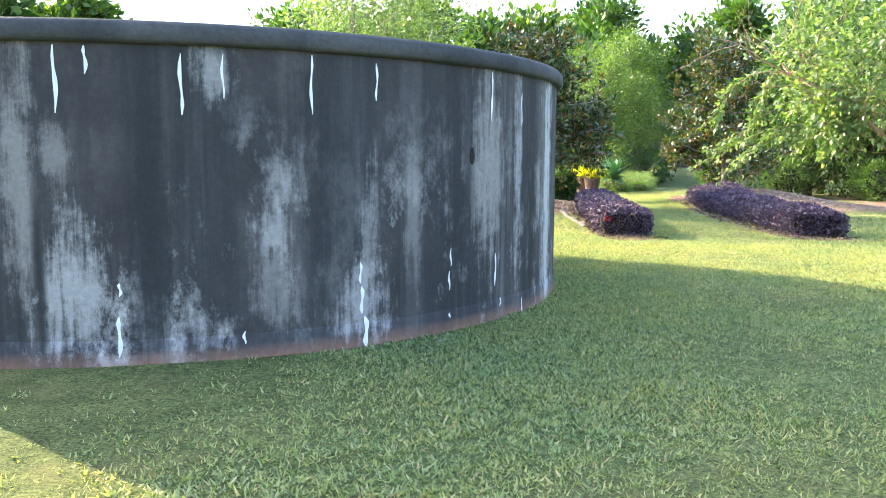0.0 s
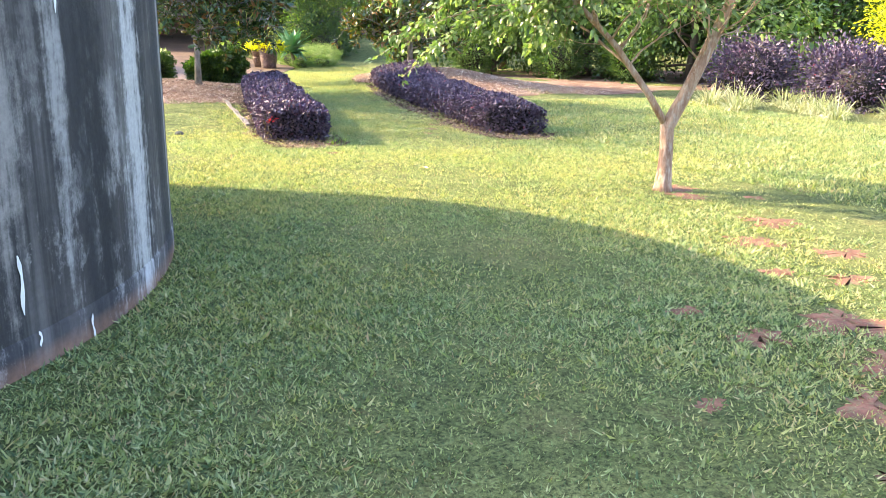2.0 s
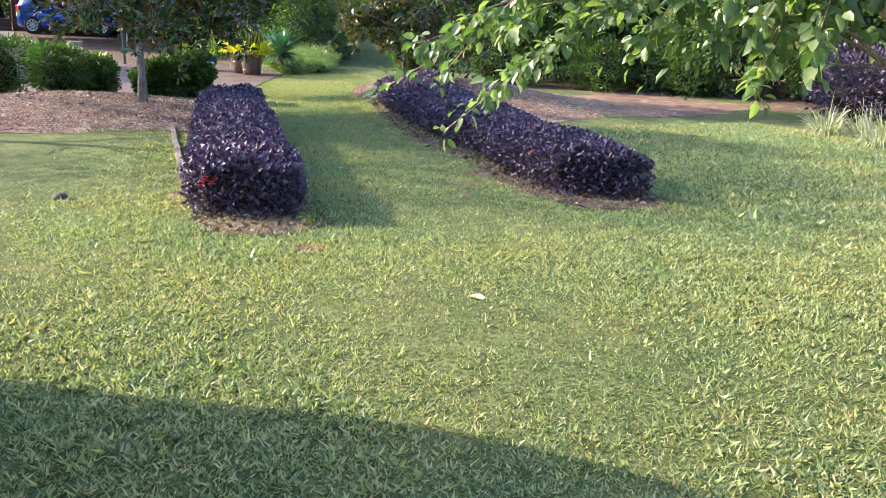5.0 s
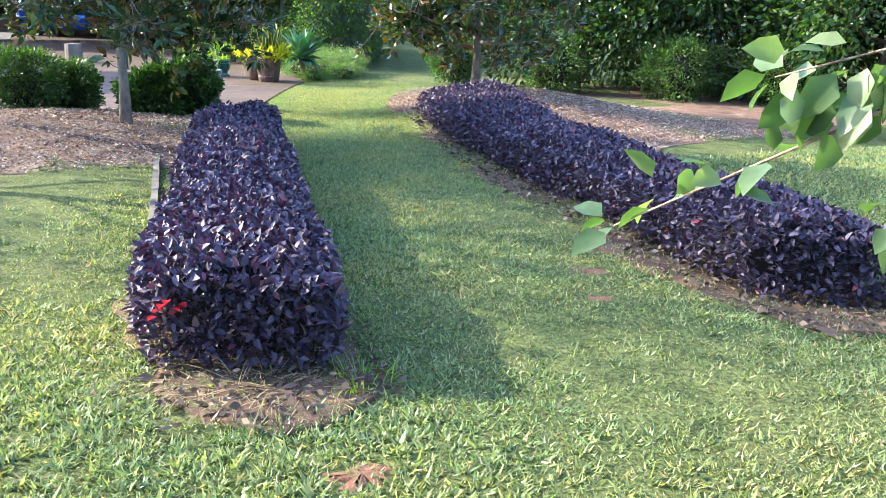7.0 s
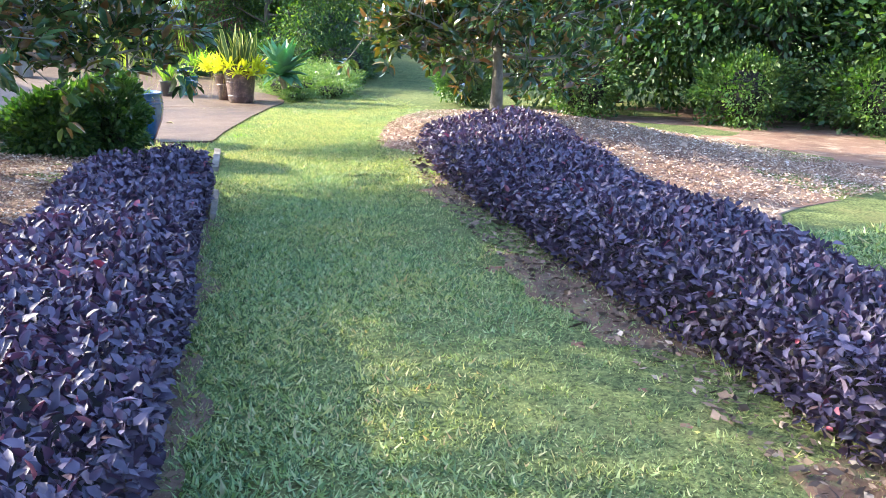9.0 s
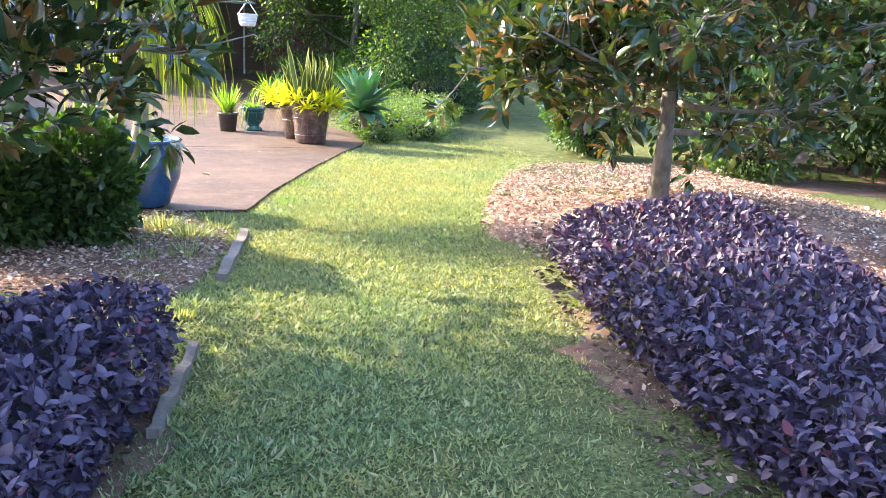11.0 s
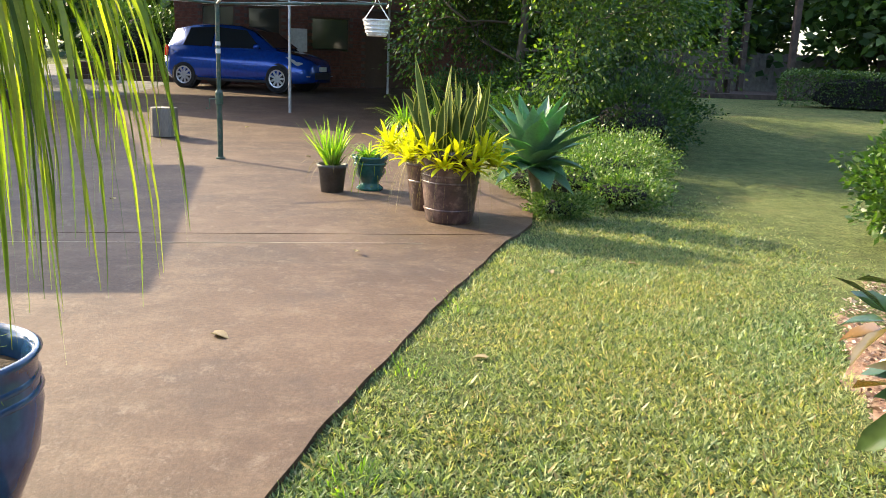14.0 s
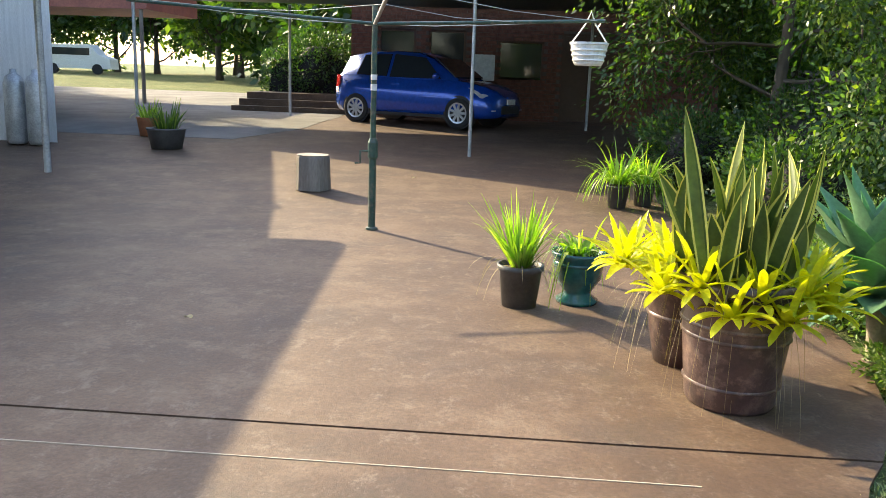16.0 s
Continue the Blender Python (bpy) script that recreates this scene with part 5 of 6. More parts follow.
# timber edging beside the left bed, fallen things
EDGE = [((7.67, 23.52), (7.40, 22.25)), ((7.20, 21.15), (7.02, 20.35))]
def plank(a, b, w, top, label):
    """A split, weathered board lying on edge, its sides uneven."""
    p, q = Vector((*a, 0)), Vector((*b, 0))
    side = Vector((-(q - p).y, (q - p).x, 0)).normalized()
    m, vs = 14, []
    for i in range(m + 1):
        c = p.lerp(q, i / m)
        g = gzf(c.x, c.y)
        l, r = w * (1 + 0.12 * math.sin(2.7 * i + p.x)), w * (1 + 0.12 * math.sin(4.9 * i + q.y))
        h = top * (1 + 0.35 * math.sin(1.3 * i + q.x))
        vs += [(*(c - side * l).xy, g - 0.05), (*(c - side * l * 0.9).xy, g + h), (*(c + side * r * 0.9).xy, g + h * 0.9), (*(c + side * r).xy, g - 0.05)]
    fs = [(i * 4 + k, i * 4 + k + 1, i * 4 + k + 5, i * 4 + k + 4) for i in range(m) for k in range(3)] + [(3, 2, 1, 0), (4 * m, 4 * m + 1, 4 * m + 2, 4 * m + 3)]
    tagged(part("edging_plank", Shape().add(vs, fs), TIMBER), label, "garden edging", "timber edging")


for (a, b), w in zip(EDGE, (0.034, 0.022)):
    plank(a, b, w, 0.045, "weathered grey timber plank edging the bed")
plank((5.20, 16.6), (5.72, 20.2), 0.03, 0.04, "weathered grey timber plank beside the hedge")
plank((6.75, 23.75), (7.2, 23.98), 0.03, 0.03, "short split timber board lying on the mulch")


RED_LEAF = leafy("crimson_leaf", [(0.0, (0.35, 0.01, 0.03)), (1.0, (0.5, 0.03, 0.05))], 0.4, 0.3, (1.0, 0.1, 0.1))


PALE_LEAF = leafy("cream_leaf", [(0.0, (0.55, 0.50, 0.24)), (1.0, (0.66, 0.60, 0.33))], 0.5, 0.2, (0.8, 0.7, 0.3))


def fallen_leaf(x, y, size, mat, label, lift=0.0):
    s = Shape()
    broad_leaf(s, (0, 0, 0.012), (1, 0.2, 0.15), (0, 0, 1), size, size * 0.55, 0.5, 0.4, agave_form, 4, 5)
    ob = part("fallen_leaf", s, mat, smooth=True)
    ob.matrix_world = pose(x, y, gzf(x, y) + lift, 0, 0, (x * 137) % 360)
    tagged(ob, label, "leaf", "fallen leaves")


fallen_leaf(7.55, 26.38, 0.11, FLAX, "curled dry brown leaf lying on the slab", 0.03)
fallen_leaf(6.0, 12.6, 0.12, PALE_LEAF, "pale cream leaf lying on the lawn")
for x, y in ((8.45, 23.1), (9.7, 27.7), (10.35, 27.9), (8.9, 26.0), (6.2, 30.2), (7.9, 33.6), (6.9, 36.4), (8.35, 28.1)):
    fallen_leaf(x, y, 0.08, FLAX, "small dry brown leaf on the ground", 0.05 if x < 8.4 or y > 30 else 0.01)
stone = Shape().lathe([(0.005, -0.02), (0.055, 0.0), (0.06, 0.02), (0.04, 0.045), (0.005, 0.052)], 12, (4.15, 16.0, 0))
tagged(part("stone", stone, RIM, smooth=True), "dark round stone lying in the lawn", "stone")
# weeds and grass tufts along the beds
for i, y in enumerate(np.arange(24.6, 28.9, 0.16)):
    x = float(np.interp(y, *zip(*SLAB_EDGE))) + 0.06 + 0.03 * math.sin(i * 2.3)
    tuft("edge_grass", (x, float(y), 0.0), 55, 0.085, 0.009, BLADE, "grass tuft growing over the slab edge", "grass tuft", 0.07, 1.2, 0.5, "slab edge grass")
for x, y, n, L in ((8.62, 17.3, 60, 0.22), (8.5, 16.9, 50, 0.2), (8.9, 18.9, 40, 0.2), (9.25, 20.6, 50, 0.18), (9.1, 19.9, 40, 0.2), (9.3, 21.3, 60, 0.14), (8.25, 15.7, 50, 0.2), (7.3, 23.45, 300, 0.22), (7.1, 23.8, 260, 0.22), (7.25, 22.9, 160, 0.18), (6.95, 22.8, 120, 0.15), (7.5, 23.8, 200, 0.18), (7.0, 22.3, 110, 0.12), (7.15, 21.7, 150, 0.14), (5.75, 14.6, 60, 0.2), (5.85, 15.4, 50, 0.2), (6.05, 16.6, 40, 0.2), (8.2, 24.9, 60, 0.12), (8.5, 25.9, 60, 0.10), (8.9, 26.9, 60, 0.09), (7.5, 24.3, 90, 0.12), (9.45, 23.2, 40, 0.12)):
    tuft("grass_tuft", (x, y, gzf(x, y)), n, L, 0.008, BLADE if n != 60 else SPIDER, "long green grass tuft at a bed edge", "grass tuft", 0.12, 0.9, 0.5, "grass tufts")
for x, y in ((5.15, 14.85), (5.4, 14.68), (5.02, 15.05), (5.55, 14.62), (5.28, 14.72), (8.3, 14.4), (8.1, 14.7)):
    tuft("dry_twigs", (x, y, gzf(x, y) + 0.02), 45, 0.32, 0.005, FLAX, "dry straw and twigs under the hedge end", "dry twigs", 0.22, 3.0, 0.6, "dry twigs", 0.35)
for i in range(7):
    fallen = Shape()
    broad_leaf(fallen, (0, 0, 0), (-0.5 + 0.12 * i, -0.8, 0.3 + 0.1 * math.sin(i * 2)), (0, 0, 1), 0.07, 0.035, 0.3, 0.3, agave_form, 4, 5)
    ob = part("red_leaf", fallen, RED_LEAF, smooth=True)
    ob.location = (5.03 + 0.015 * i, 14.97 + 0.01 * (i % 3), 0.25 + 0.02 * (i % 4))
    tagged(ob, "single bright crimson leaf on the purple hedge", "leaf", "crimson leaves")


# ---- house, car and yard beyond ----
BRICK = surface("red_brick", (0.12, 0.045, 0.03), (0.23, 0.095, 0.06), 9, 30, 0.85, 0.4)
MORTAR = surface("mortar", (0.10, 0.075, 0.06), (0.17, 0.13, 0.10), 5, 60, 0.95, 0.5)
ROOF = surface("roof_sheet", (0.20, 0.06, 0.045), (0.28, 0.09, 0.06), 3, 20, 0.6, 0.2)
BROWN_PAINT = plain("brown_paint", (0.10, 0.05, 0.03), 0.5)
CAR_BLUE = plain("car_paint", (0.008, 0.07, 0.42), 0.25, 0.35, 1.0)
BLACK_TRIM = plain("black_trim", (0.015, 0.015, 0.017), 0.5)
TYRE = surface("tyre_rubber", (0.015, 0.015, 0.016), (0.03, 0.03, 0.032), 10, 60, 0.85, 0.3)
ALLOY = plain("silver_wheel_cover", (0.60, 0.61, 0.63), 0.3, 0.7)
LAMP_GLASS = plain("lamp_glass", (0.65, 0.67, 0.70), 0.08, 0.3, 1.0)
RED_GLASS = plain("tail_lamp_glass", (0.45, 0.02, 0.02), 0.15, 0.0, 1.0)

# brick house: wall as one backing with courses of bricks on its front
HX0, HX1, HY, HZ, HH = 4.3, 13.0, 45.4, 0.56, 3.0
house = thing("brick_house", (HX0, HY, HZ), "red brick house with dark windows and deep eaves", "house")
openings = ((0.65, 1.55, 1.0, 2.1), (1.85, 2.75, 1.0, 2.1), (3.5, 4.6, 1.0, 1.9), (5.0, 6.4, 0.0, 2.1))


def house_wall():
    xs = sorted({0.0, HX1 - HX0, *[v for o in openings for v in o[:2]]})
    s = Shape()
    for a, b in zip(xs[:-1], xs[1:]):
        hit = [o for o in openings if o[0] <= a + 1e-6 and o[1] >= b - 1e-6]
        if hit:
            z0, z1 = hit[0][2:]
            if z0 > 0:
                s.box(a, 0.02, -0.1, b, 0.25, z0)
            s.box(a, 0.02, z1, b, 0.25, HH)
        else:
            s.box(a, 0.02, -0.1, b, 0.25, HH)
    s.box(0, 0.25, -0.1, 0.25, 7, HH).box(HX1 - HX0 - 0.25, 0.25, -0.1, HX1 - HX0, 7, HH).box(0.25, 6.75, -0.1, HX1 - HX0 - 0.25, 7, HH)
    return part("wall", s, MORTAR, house)


wall = house_wall()
for a, b, z0, z1 in openings:
    w = part("window" if z0 > 0 else "door", Shape().box(a + 0.05, 0.12, z0 + 0.05, b - 0.05, 0.14, z1 - 0.05), GLASS if z0 > 0 else BROWN_PAINT, house)
    fr = Shape().box(a, 0.08, z0, a + 0.06, 0.18, z1).box(b - 0.06, 0.08, z0, b, 0.18, z1).box(a + 0.06, 0.08, z1 - 0.06, b - 0.06, 0.18, z1)
    part("frame", fr, BROWN_PAINT, w, "brown timber frame")
    if z0 > 0:
        part("sill", Shape().box(a - 0.05, -0.03, z0 - 0.06, b + 0.05, 0.12, z0), BRICK, w)
roof = Shape()
roof.add([(-1.2, -1.0, HH), (HX1 - HX0 + 0.8, -1.0, HH), (HX1 - HX0 + 0.8, 8.0, HH), (-1.2, 8.0, HH), (2.5, 3.5, HH + 1.7), (HX1 - HX0 - 3.0, 3.5, HH + 1.7)], [(0, 1, 5, 4), (2, 3, 4, 5), (1, 2, 5), (3, 0, 4), (3, 2, 1, 0)])
part("roof", roof, ROOF, house)
part("gutter", Shape().box(-1.2, -1.08, HH - 0.02, HX1 - HX0 + 0.8, -1.0, HH + 0.10), WHITE_PAINT, house)
part("air_conditioner", Shape().box(2.95, -0.30, 0.95, 3.45, 0.02, 1.55), WHITE_PAINT, house, "white boxed air conditioner")

# brick courses over the front wall
rows_z, bricks = int(HH / 0.086), Shape()
for i in range(rows_z):
    z, k = i * 0.086, 0
    x = -0.12 * (i % 2)
    while x < HX1 - HX0:
        a, b = max(0.0, x), min(HX1 - HX0, x + 0.23)
        if b - a > 0.05 and not any(o[0] - 0.02 < (a + b) / 2 < o[1] + 0.02 and o[2] - 0.04 < z + 0.04 < o[3] + 0.03 for o in openings):
            bricks.box(a, -0.004 * RNG.random(), z, b, 0.03, z + 0.076)
        x += 0.24
wall_bricks = part("brickwork", bricks, BRICK, house, "rows of dull red bricks")
wall_bricks["kind"] = "stuff"

# carport roof before the house, over the parked car
cp = [(-0.8, 42.3), (7.5, 38.35), (10.6, 36.9), (12.6, 40.6), (12.6, 44.3), (-0.8, 44.3)]
m = len(cp)
s = Shape().add([(x, y, 3.07) for x, y in cp] + [(x, y, 3.15) for x, y in cp], [tuple(range(m - 1, -1, -1)), tuple(range(m, 2 * m))] + [(i, (i + 1) % m, m + (i + 1) % m, m + i) for i in range(m)])
tagged(part("carport_roof", s, HOIST), "flat green-edged sheet carport roof on slim steel posts", "carport roof")

# porch steps and the dark hedge behind them
for i in range(3):
    s = Shape().box(1.4 + 0.1 * i, 45.2 + 0.3 * i, 0.5, 4.25, 45.5 + 0.3 * i + 0.9, 0.56 + 0.16 * (i + 1))
    tagged(part("step", s, SLAB), "low concrete porch step beside the house", "step", "porch steps")
hedge("hedge", (1.6, 47.2), (4.2, 47.0), (1.6, 48.0), (4.2, 47.9), 1.5, 5000, "dark green clipped hedge behind the porch steps", EVERGREEN, 0.07)


# small blue hatchback
def wheel(parent, x, y):
    s = Shape()
    prof = [(0.20, -0.09), (0.27, -0.095), (0.295, -0.075), (0.30, -0.04), (0.30, 0.04), (0.295, 0.075), (0.27, 0.095), (0.20, 0.09)]
    n = 32
    v = [(r * math.cos(2 * math.pi * k / n), o, r * math.sin(2 * math.pi * k / n)) for r, o in prof for k in range(n)]
    s.add(v, [(i * n + k, i * n + (k + 1) % n, (i + 1) * n + (k + 1) % n, (i + 1) * n + k) for i in range(len(prof) - 1) for k in range(n)])
    tyre = part("wheel", s, TYRE, parent, "black tyre", True)
    tyre.location = (x, y, 0.30)
    side = -1 if y < 0 else 1
    disc = Shape()
    disc.add([(0.2 * math.cos(2 * math.pi * k / n), side * 0.045, 0.2 * math.sin(2 * math.pi * k / n)) for k in range(n)], [tuple(range(n))])
    part("hub_back", disc, BLACK_TRIM, tyre)
    rim = Shape()
    ring = [(r * math.cos(2 * math.pi * k / n), side * o, r * math.sin(2 * math.pi * k / n)) for r, o in ((0.215, 0.07), (0.205, 0.095), (0.175, 0.085)) for k in range(n)]
    rim.add(ring, [(i * n + k, i * n + (k + 1) % n, (i + 1) * n + (k + 1) % n, (i + 1) * n + k) for i in range(2) for k in range(n)])
    for k in range(9):
        a = 2 * math.pi * k / 9
        rim.box(0.03, -0.012, -0.022, 0.185, 0.012, 0.022, Matrix.Translation((0, side * 0.078, 0)) @ Matrix.Rotation(a, 4, "Y"))
    rim.tube([(0, side * 0.06, 0), (0, side * 0.095, 0)], 0.055, 14)
    part("wheel_cover", rim, ALLOY, tyre, "silver spoked wheel cover")


def hatchback():
    fx, fy, rx_, ry_ = 7.15, 41.95, 4.93, 42.95
    ang = math.degrees(math.atan2(fy - ry_, fx - rx_))
    d = Vector((fx - rx_, fy - ry_, 0)).normalized()
    left = Vector((-d.y, d.x, 0))
    mid = Vector(((fx + rx_) / 2, (fy + ry_) / 2, 0)) + left * 0.76
    car = thing("car", (mid.x, mid.y, gzf(mid.x, mid.y) + 0.03), "small bright blue hatchback parked before the brick house", "car", turn=ang)
    # stations: x, half width at sill, at belt, z of sill, bottom bulge z, belt z
    st = [(-1.86, 0.55, 0.60, 0.42, 0.88), (-1.80, 0.74, 0.72, 0.26, 0.95), (-1.60, 0.82, 0.78, 0.21, 0.98), (-1.2, 0.84, 0.80, 0.20, 0.97), (-0.6, 0.84, 0.81, 0.19, 0.95), (0.0, 0.84, 0.81, 0.19, 0.93), (0.6, 0.84, 0.80, 0.19, 0.92), (0.95, 0.84, 0.79, 0.20, 0.93), (1.3, 0.83, 0.74, 0.20, 0.88), (1.65, 0.80, 0.68, 0.20, 0.80), (1.88, 0.70, 0.58, 0.22, 0.70), (1.97, 0.50, 0.44, 0.30, 0.60)]
    v = []
    for x, ws, wb, zs, zb in st:
        row = [(x, 0, zs), (x, ws * 0.9, zs), (x, ws, zs + 0.12), (x, ws + 0.01, (zs + zb) / 2), (x, wb, zb), (x, wb * 0.6, zb + 0.03), (x, 0, zb + 0.045)]
        v += row + [(px, -py, pz) for px, py, pz in row[-2:0:-1]]
    k = 12
    f = [(i * k + j, i * k + (j + 1) % k, (i + 1) * k + (j + 1) % k, (i + 1) * k + j) for i in range(len(st) - 1) for j in range(k)]
    f += [tuple(range(k - 1, -1, -1)), tuple(range((len(st) - 1) * k, len(st) * k))]
    body = part("body", Shape().add(v, f), CAR_BLUE, car, "metallic blue body", True)
    gh = [(-1.78, 0.66, 0.96, 0.60, 1.02), (-1.55, 0.74, 0.97, 0.58, 1.38), (-1.1, 0.78, 0.96, 0.59, 1.47), (-0.4, 0.79, 0.94, 0.60, 1.50), (0.15, 0.79, 0.92, 0.60, 1.47), (0.45, 0.78, 0.92, 0.59, 1.36), (1.08, 0.74, 0.92, 0.66, 0.95)]
    v = []
    for x, wb, zb, wt, zt in gh:
        v += [(x, wb, zb), (x, wt, zt - 0.03), (x, wt * 0.8, zt), (x, -wt * 0.8, zt), (x, -wt, zt - 0.03), (x, -wb, zb)]
    f = [(i * 6 + j, i * 6 + j + 1, (i + 1) * 6 + j + 1, (i + 1) * 6 + j) for i in range(len(gh) - 1) for j in range(5)]
    part("cabin", Shape().add(v, f), CAR_BLUE, car, "blue roof and pillars", True)

    def pane(corners, name="window", mat=GLASS, label="dark glass"):
        n = (Vector(corners[1]) - Vector(corners[0])).cross(Vector(corners[2]) - Vector(corners[0])).normalized()
        c = sum((Vector(p) for p in corners), Vector()) / len(corners)
        if n.dot(c - Vector((0, 0, 0.8))) < 0:
            n = -n
        m = len(corners)
        part(name, Shape().add([Vector(p) + n * 0.012 for p in corners] + [Vector(p) - n * 0.01 for p in corners], [tuple(range(m)), tuple(range(2 * m - 1, m - 1, -1))] + [(i, (i + 1) % m, m + (i + 1) % m, m + i) for i in range(m)]), mat, car, label)

    for sg in (1, -1):
        pane([(-0.42, sg * 0.795, 0.96), (0.78, sg * 0.775, 0.95), (0.35, sg * 0.635, 1.36), (-0.38, sg * 0.635, 1.42)])
        pane([(-1.25, sg * 0.785, 0.99), (-0.50, sg * 0.795, 0.97), (-0.46, sg * 0.635, 1.42), (-1.12, sg * 0.635, 1.39)])
    pane([(0.52, 0.53, 1.36), (0.52, -0.53, 1.36), (1.03, -0.62, 0.99), (1.03, 0.62, 0.99)], "windscreen")
    pane([(-1.60, 0.5, 1.35), (-1.60, -0.5, 1.35), (-1.76, -0.56, 1.05), (-1.76, 0.56, 1.05)], "rear_window")
    for sg in (1, -1):
        pane([(1.40, sg * 0.765, 0.80), (1.78, sg * 0.67, 0.67), (1.80, sg * 0.62, 0.58), (1.66, sg * 0.77, 0.62)], "headlight", LAMP_GLASS, "clear headlight")
        pane([(-1.80, sg * 0.70, 0.98), (-1.66, sg * 0.78, 0.96), (-1.68, sg * 0.80, 0.74), (-1.80, sg * 0.74, 0.72)], "tail_light", RED_GLASS, "red tail light")
        part("door_handle", Shape().box(-0.35, sg * 0.825 - 0.015, 0.80, -0.17, sg * 0.825 + 0.02, 0.83), CAR_BLUE, car)
        part("wing_mirror", Shape().lathe([(0.005, -0.06), (0.06, -0.04), (0.085, 0.0), (0.06, 0.05), (0.005, 0.07)], 12, (0.72, sg * 0.90, 1.0)), CAR_BLUE, car, smooth=True)
        part("side_skirt", Shape().box(-0.9, sg * 0.80 - 0.03, 0.19, 0.9, sg * 0.80 + 0.03, 0.25), BLACK_TRIM, car)
        part("chrome_strip", Shape().box(1.70, sg * 0.62 - 0.08, 0.36, 1.93, sg * 0.62 + 0.08, 0.38), LAMP_GLASS, car)
    part("grille", Shape().box(1.90, -0.42, 0.30, 1.985, 0.42, 0.46), BLACK_TRIM, car, "black grille")
    part("number_plate", Shape().box(1.975, -0.19, 0.48, 1.995, 0.19, 0.59), WHITE_PAINT, car, "white number plate")
    for x in (-1.22, 1.22):
        for y in (-0.755, 0.755):
            part("wheel_arch", Shape().tube([(x, y * 0.8, 0.31), (x, y * 1.105, 0.31)], 0.335, 28), BLACK_TRIM, car, "dark wheel arch")
            wheel(car, x, y * 1.035)


hatchback()

# white shed and carport on the other side of the slab
SHED = surface("white_cladding", (0.62, 0.63, 0.64), (0.74, 0.75, 0.76), 1.5, 20, 0.6, 0.1, stretch=(12, 12, 1))
shed = thing("shed", (0.9, 38.2, gzf(0.9, 38.2)), "white clad shed with a flat roof beside the slab", "shed")
part("wall", Shape().add([(-6, 0, -0.3), (0, 0, -0.3), (-3.5, 6, -0.3), (-6, 6, -0.3), (-6, 0, 2.9), (0, 0, 2.9), (-3.5, 6, 2.9), (-6, 6, 2.9)], [(3, 2, 1, 0), (4, 5, 6, 7), (0, 1, 5, 4), (1, 2, 6, 5), (2, 3, 7, 6), (3, 0, 4, 7)]), SHED, shed)
part("roof", Shape().add([(-6.2, -1.3, 2.92), (0.0, -1.3, 2.92), (-1.6, 6.2, 2.92), (-6.2, 6.2, 2.92), (-6.2, -1.3, 3.02), (0.0, -1.3, 3.02), (-1.6, 6.2, 3.02), (-6.2, 6.2, 3.02)], [(3, 2, 1, 0), (4, 5, 6, 7), (0, 1, 5, 4), (1, 2, 6, 5), (2, 3, 7, 6), (3, 0, 4, 7)]), GALV, shed)
carport = thing("carport", (2.9, 34.0, 0), "open steel carport with a flat sheet roof", "carport")
part("roof", Shape().add([(-6, -3.4, 2.62), (0.05, -3.4, 2.62), (-0.36, 2.15, 2.62), (-6, 2.15, 2.62), (-6, -3.4, 2.72), (0.05, -3.4, 2.72), (-0.36, 2.15, 2.72), (-6, 2.15, 2.72)], [(3, 2, 1, 0), (4, 5, 6, 7), (0, 1, 5, 4), (1, 2, 6, 5), (2, 3, 7, 6), (3, 0, 4, 7)]), GALV, carport)
for x, y in ((-0.5, -3.1), (-0.8, 1.8), (-5.6, -3.1), (-5.6, 1.8)):
    part("post", Shape().tube([(x, y, 0), (x, y, 2.62)], 0.045, 12), GALV, carport)

# unseen wall, added to keep sky light off the shaded slab
part("sky_block_wall", Shape().box(-6.0, -3.4, -0.05, -5.85, 2.15, 2.6), SHED, carport, "white sheet wall out of view, added to cut sky light")

# gas bottles, pots and odds and ends before the shed
for x, y in ((0.45, 37.85), (0.8, 37.85)):
    s = Shape().lathe([(0.005, 0), (0.13, 0.02), (0.155, 0.08), (0.155, 0.95), (0.12, 1.05), (0.05, 1.10), (0.05, 1.16), (0.005, 1.17)], 20, (x, y, gzf(x, y) + 0.03))
    tagged(part("gas_bottle", s, GALV, smooth=True), "tall grey gas cylinder against the white shed", "gas bottle", "gas bottles")
pot((2.75, 38.1), [(0.005, 0.0), (0.24, 0.0), (0.29, 0.28), (0.31, 0.30), (0.30, 0.32), (0.27, 0.29)], BLACK_PLASTIC, "wide dark tub planter on the slab", 0.27, 0.27)
pot((1.95, 39.3), [(0.005, 0.0), (0.16, 0.0), (0.21, 0.3), (0.23, 0.32), (0.20, 0.31)], surface("terracotta", (0.35, 0.13, 0.06), (0.48, 0.20, 0.10), 5, 30, 0.8, 0.3), "terracotta pot with a leafy plant", 0.29, 0.19)
tuft("pot_plant", (2.75, 38.1, gzf(2.75, 38.1) + 0.33), 90, 0.6, 0.03, FINE, "bushy green plant in a dark tub", "pot plant", 0.18, 0.7, 0.3)
tuft("pot_plant", (1.95, 39.3, gzf(1.95, 39.3) + 0.35), 70, 0.45, 0.03, SPIDER, "leafy plant in a terracotta pot", "pot plant", 0.15, 0.9, 0.5)
for x, y, h in ((-1.4, 46.6, 2.45), (-5.0, 46.6, 2.45)):
    tagged(part("post", Shape().tube([(x, y, gzf(x, y)), (x, y, gzf(x, y) + h)], 0.05, 10), TIMBER), "timber awning post beside the drive", "post", "awning posts")
awning = Shape().box(-8.5, 46.5, 3.0, -1.2, 50.0, 3.5)
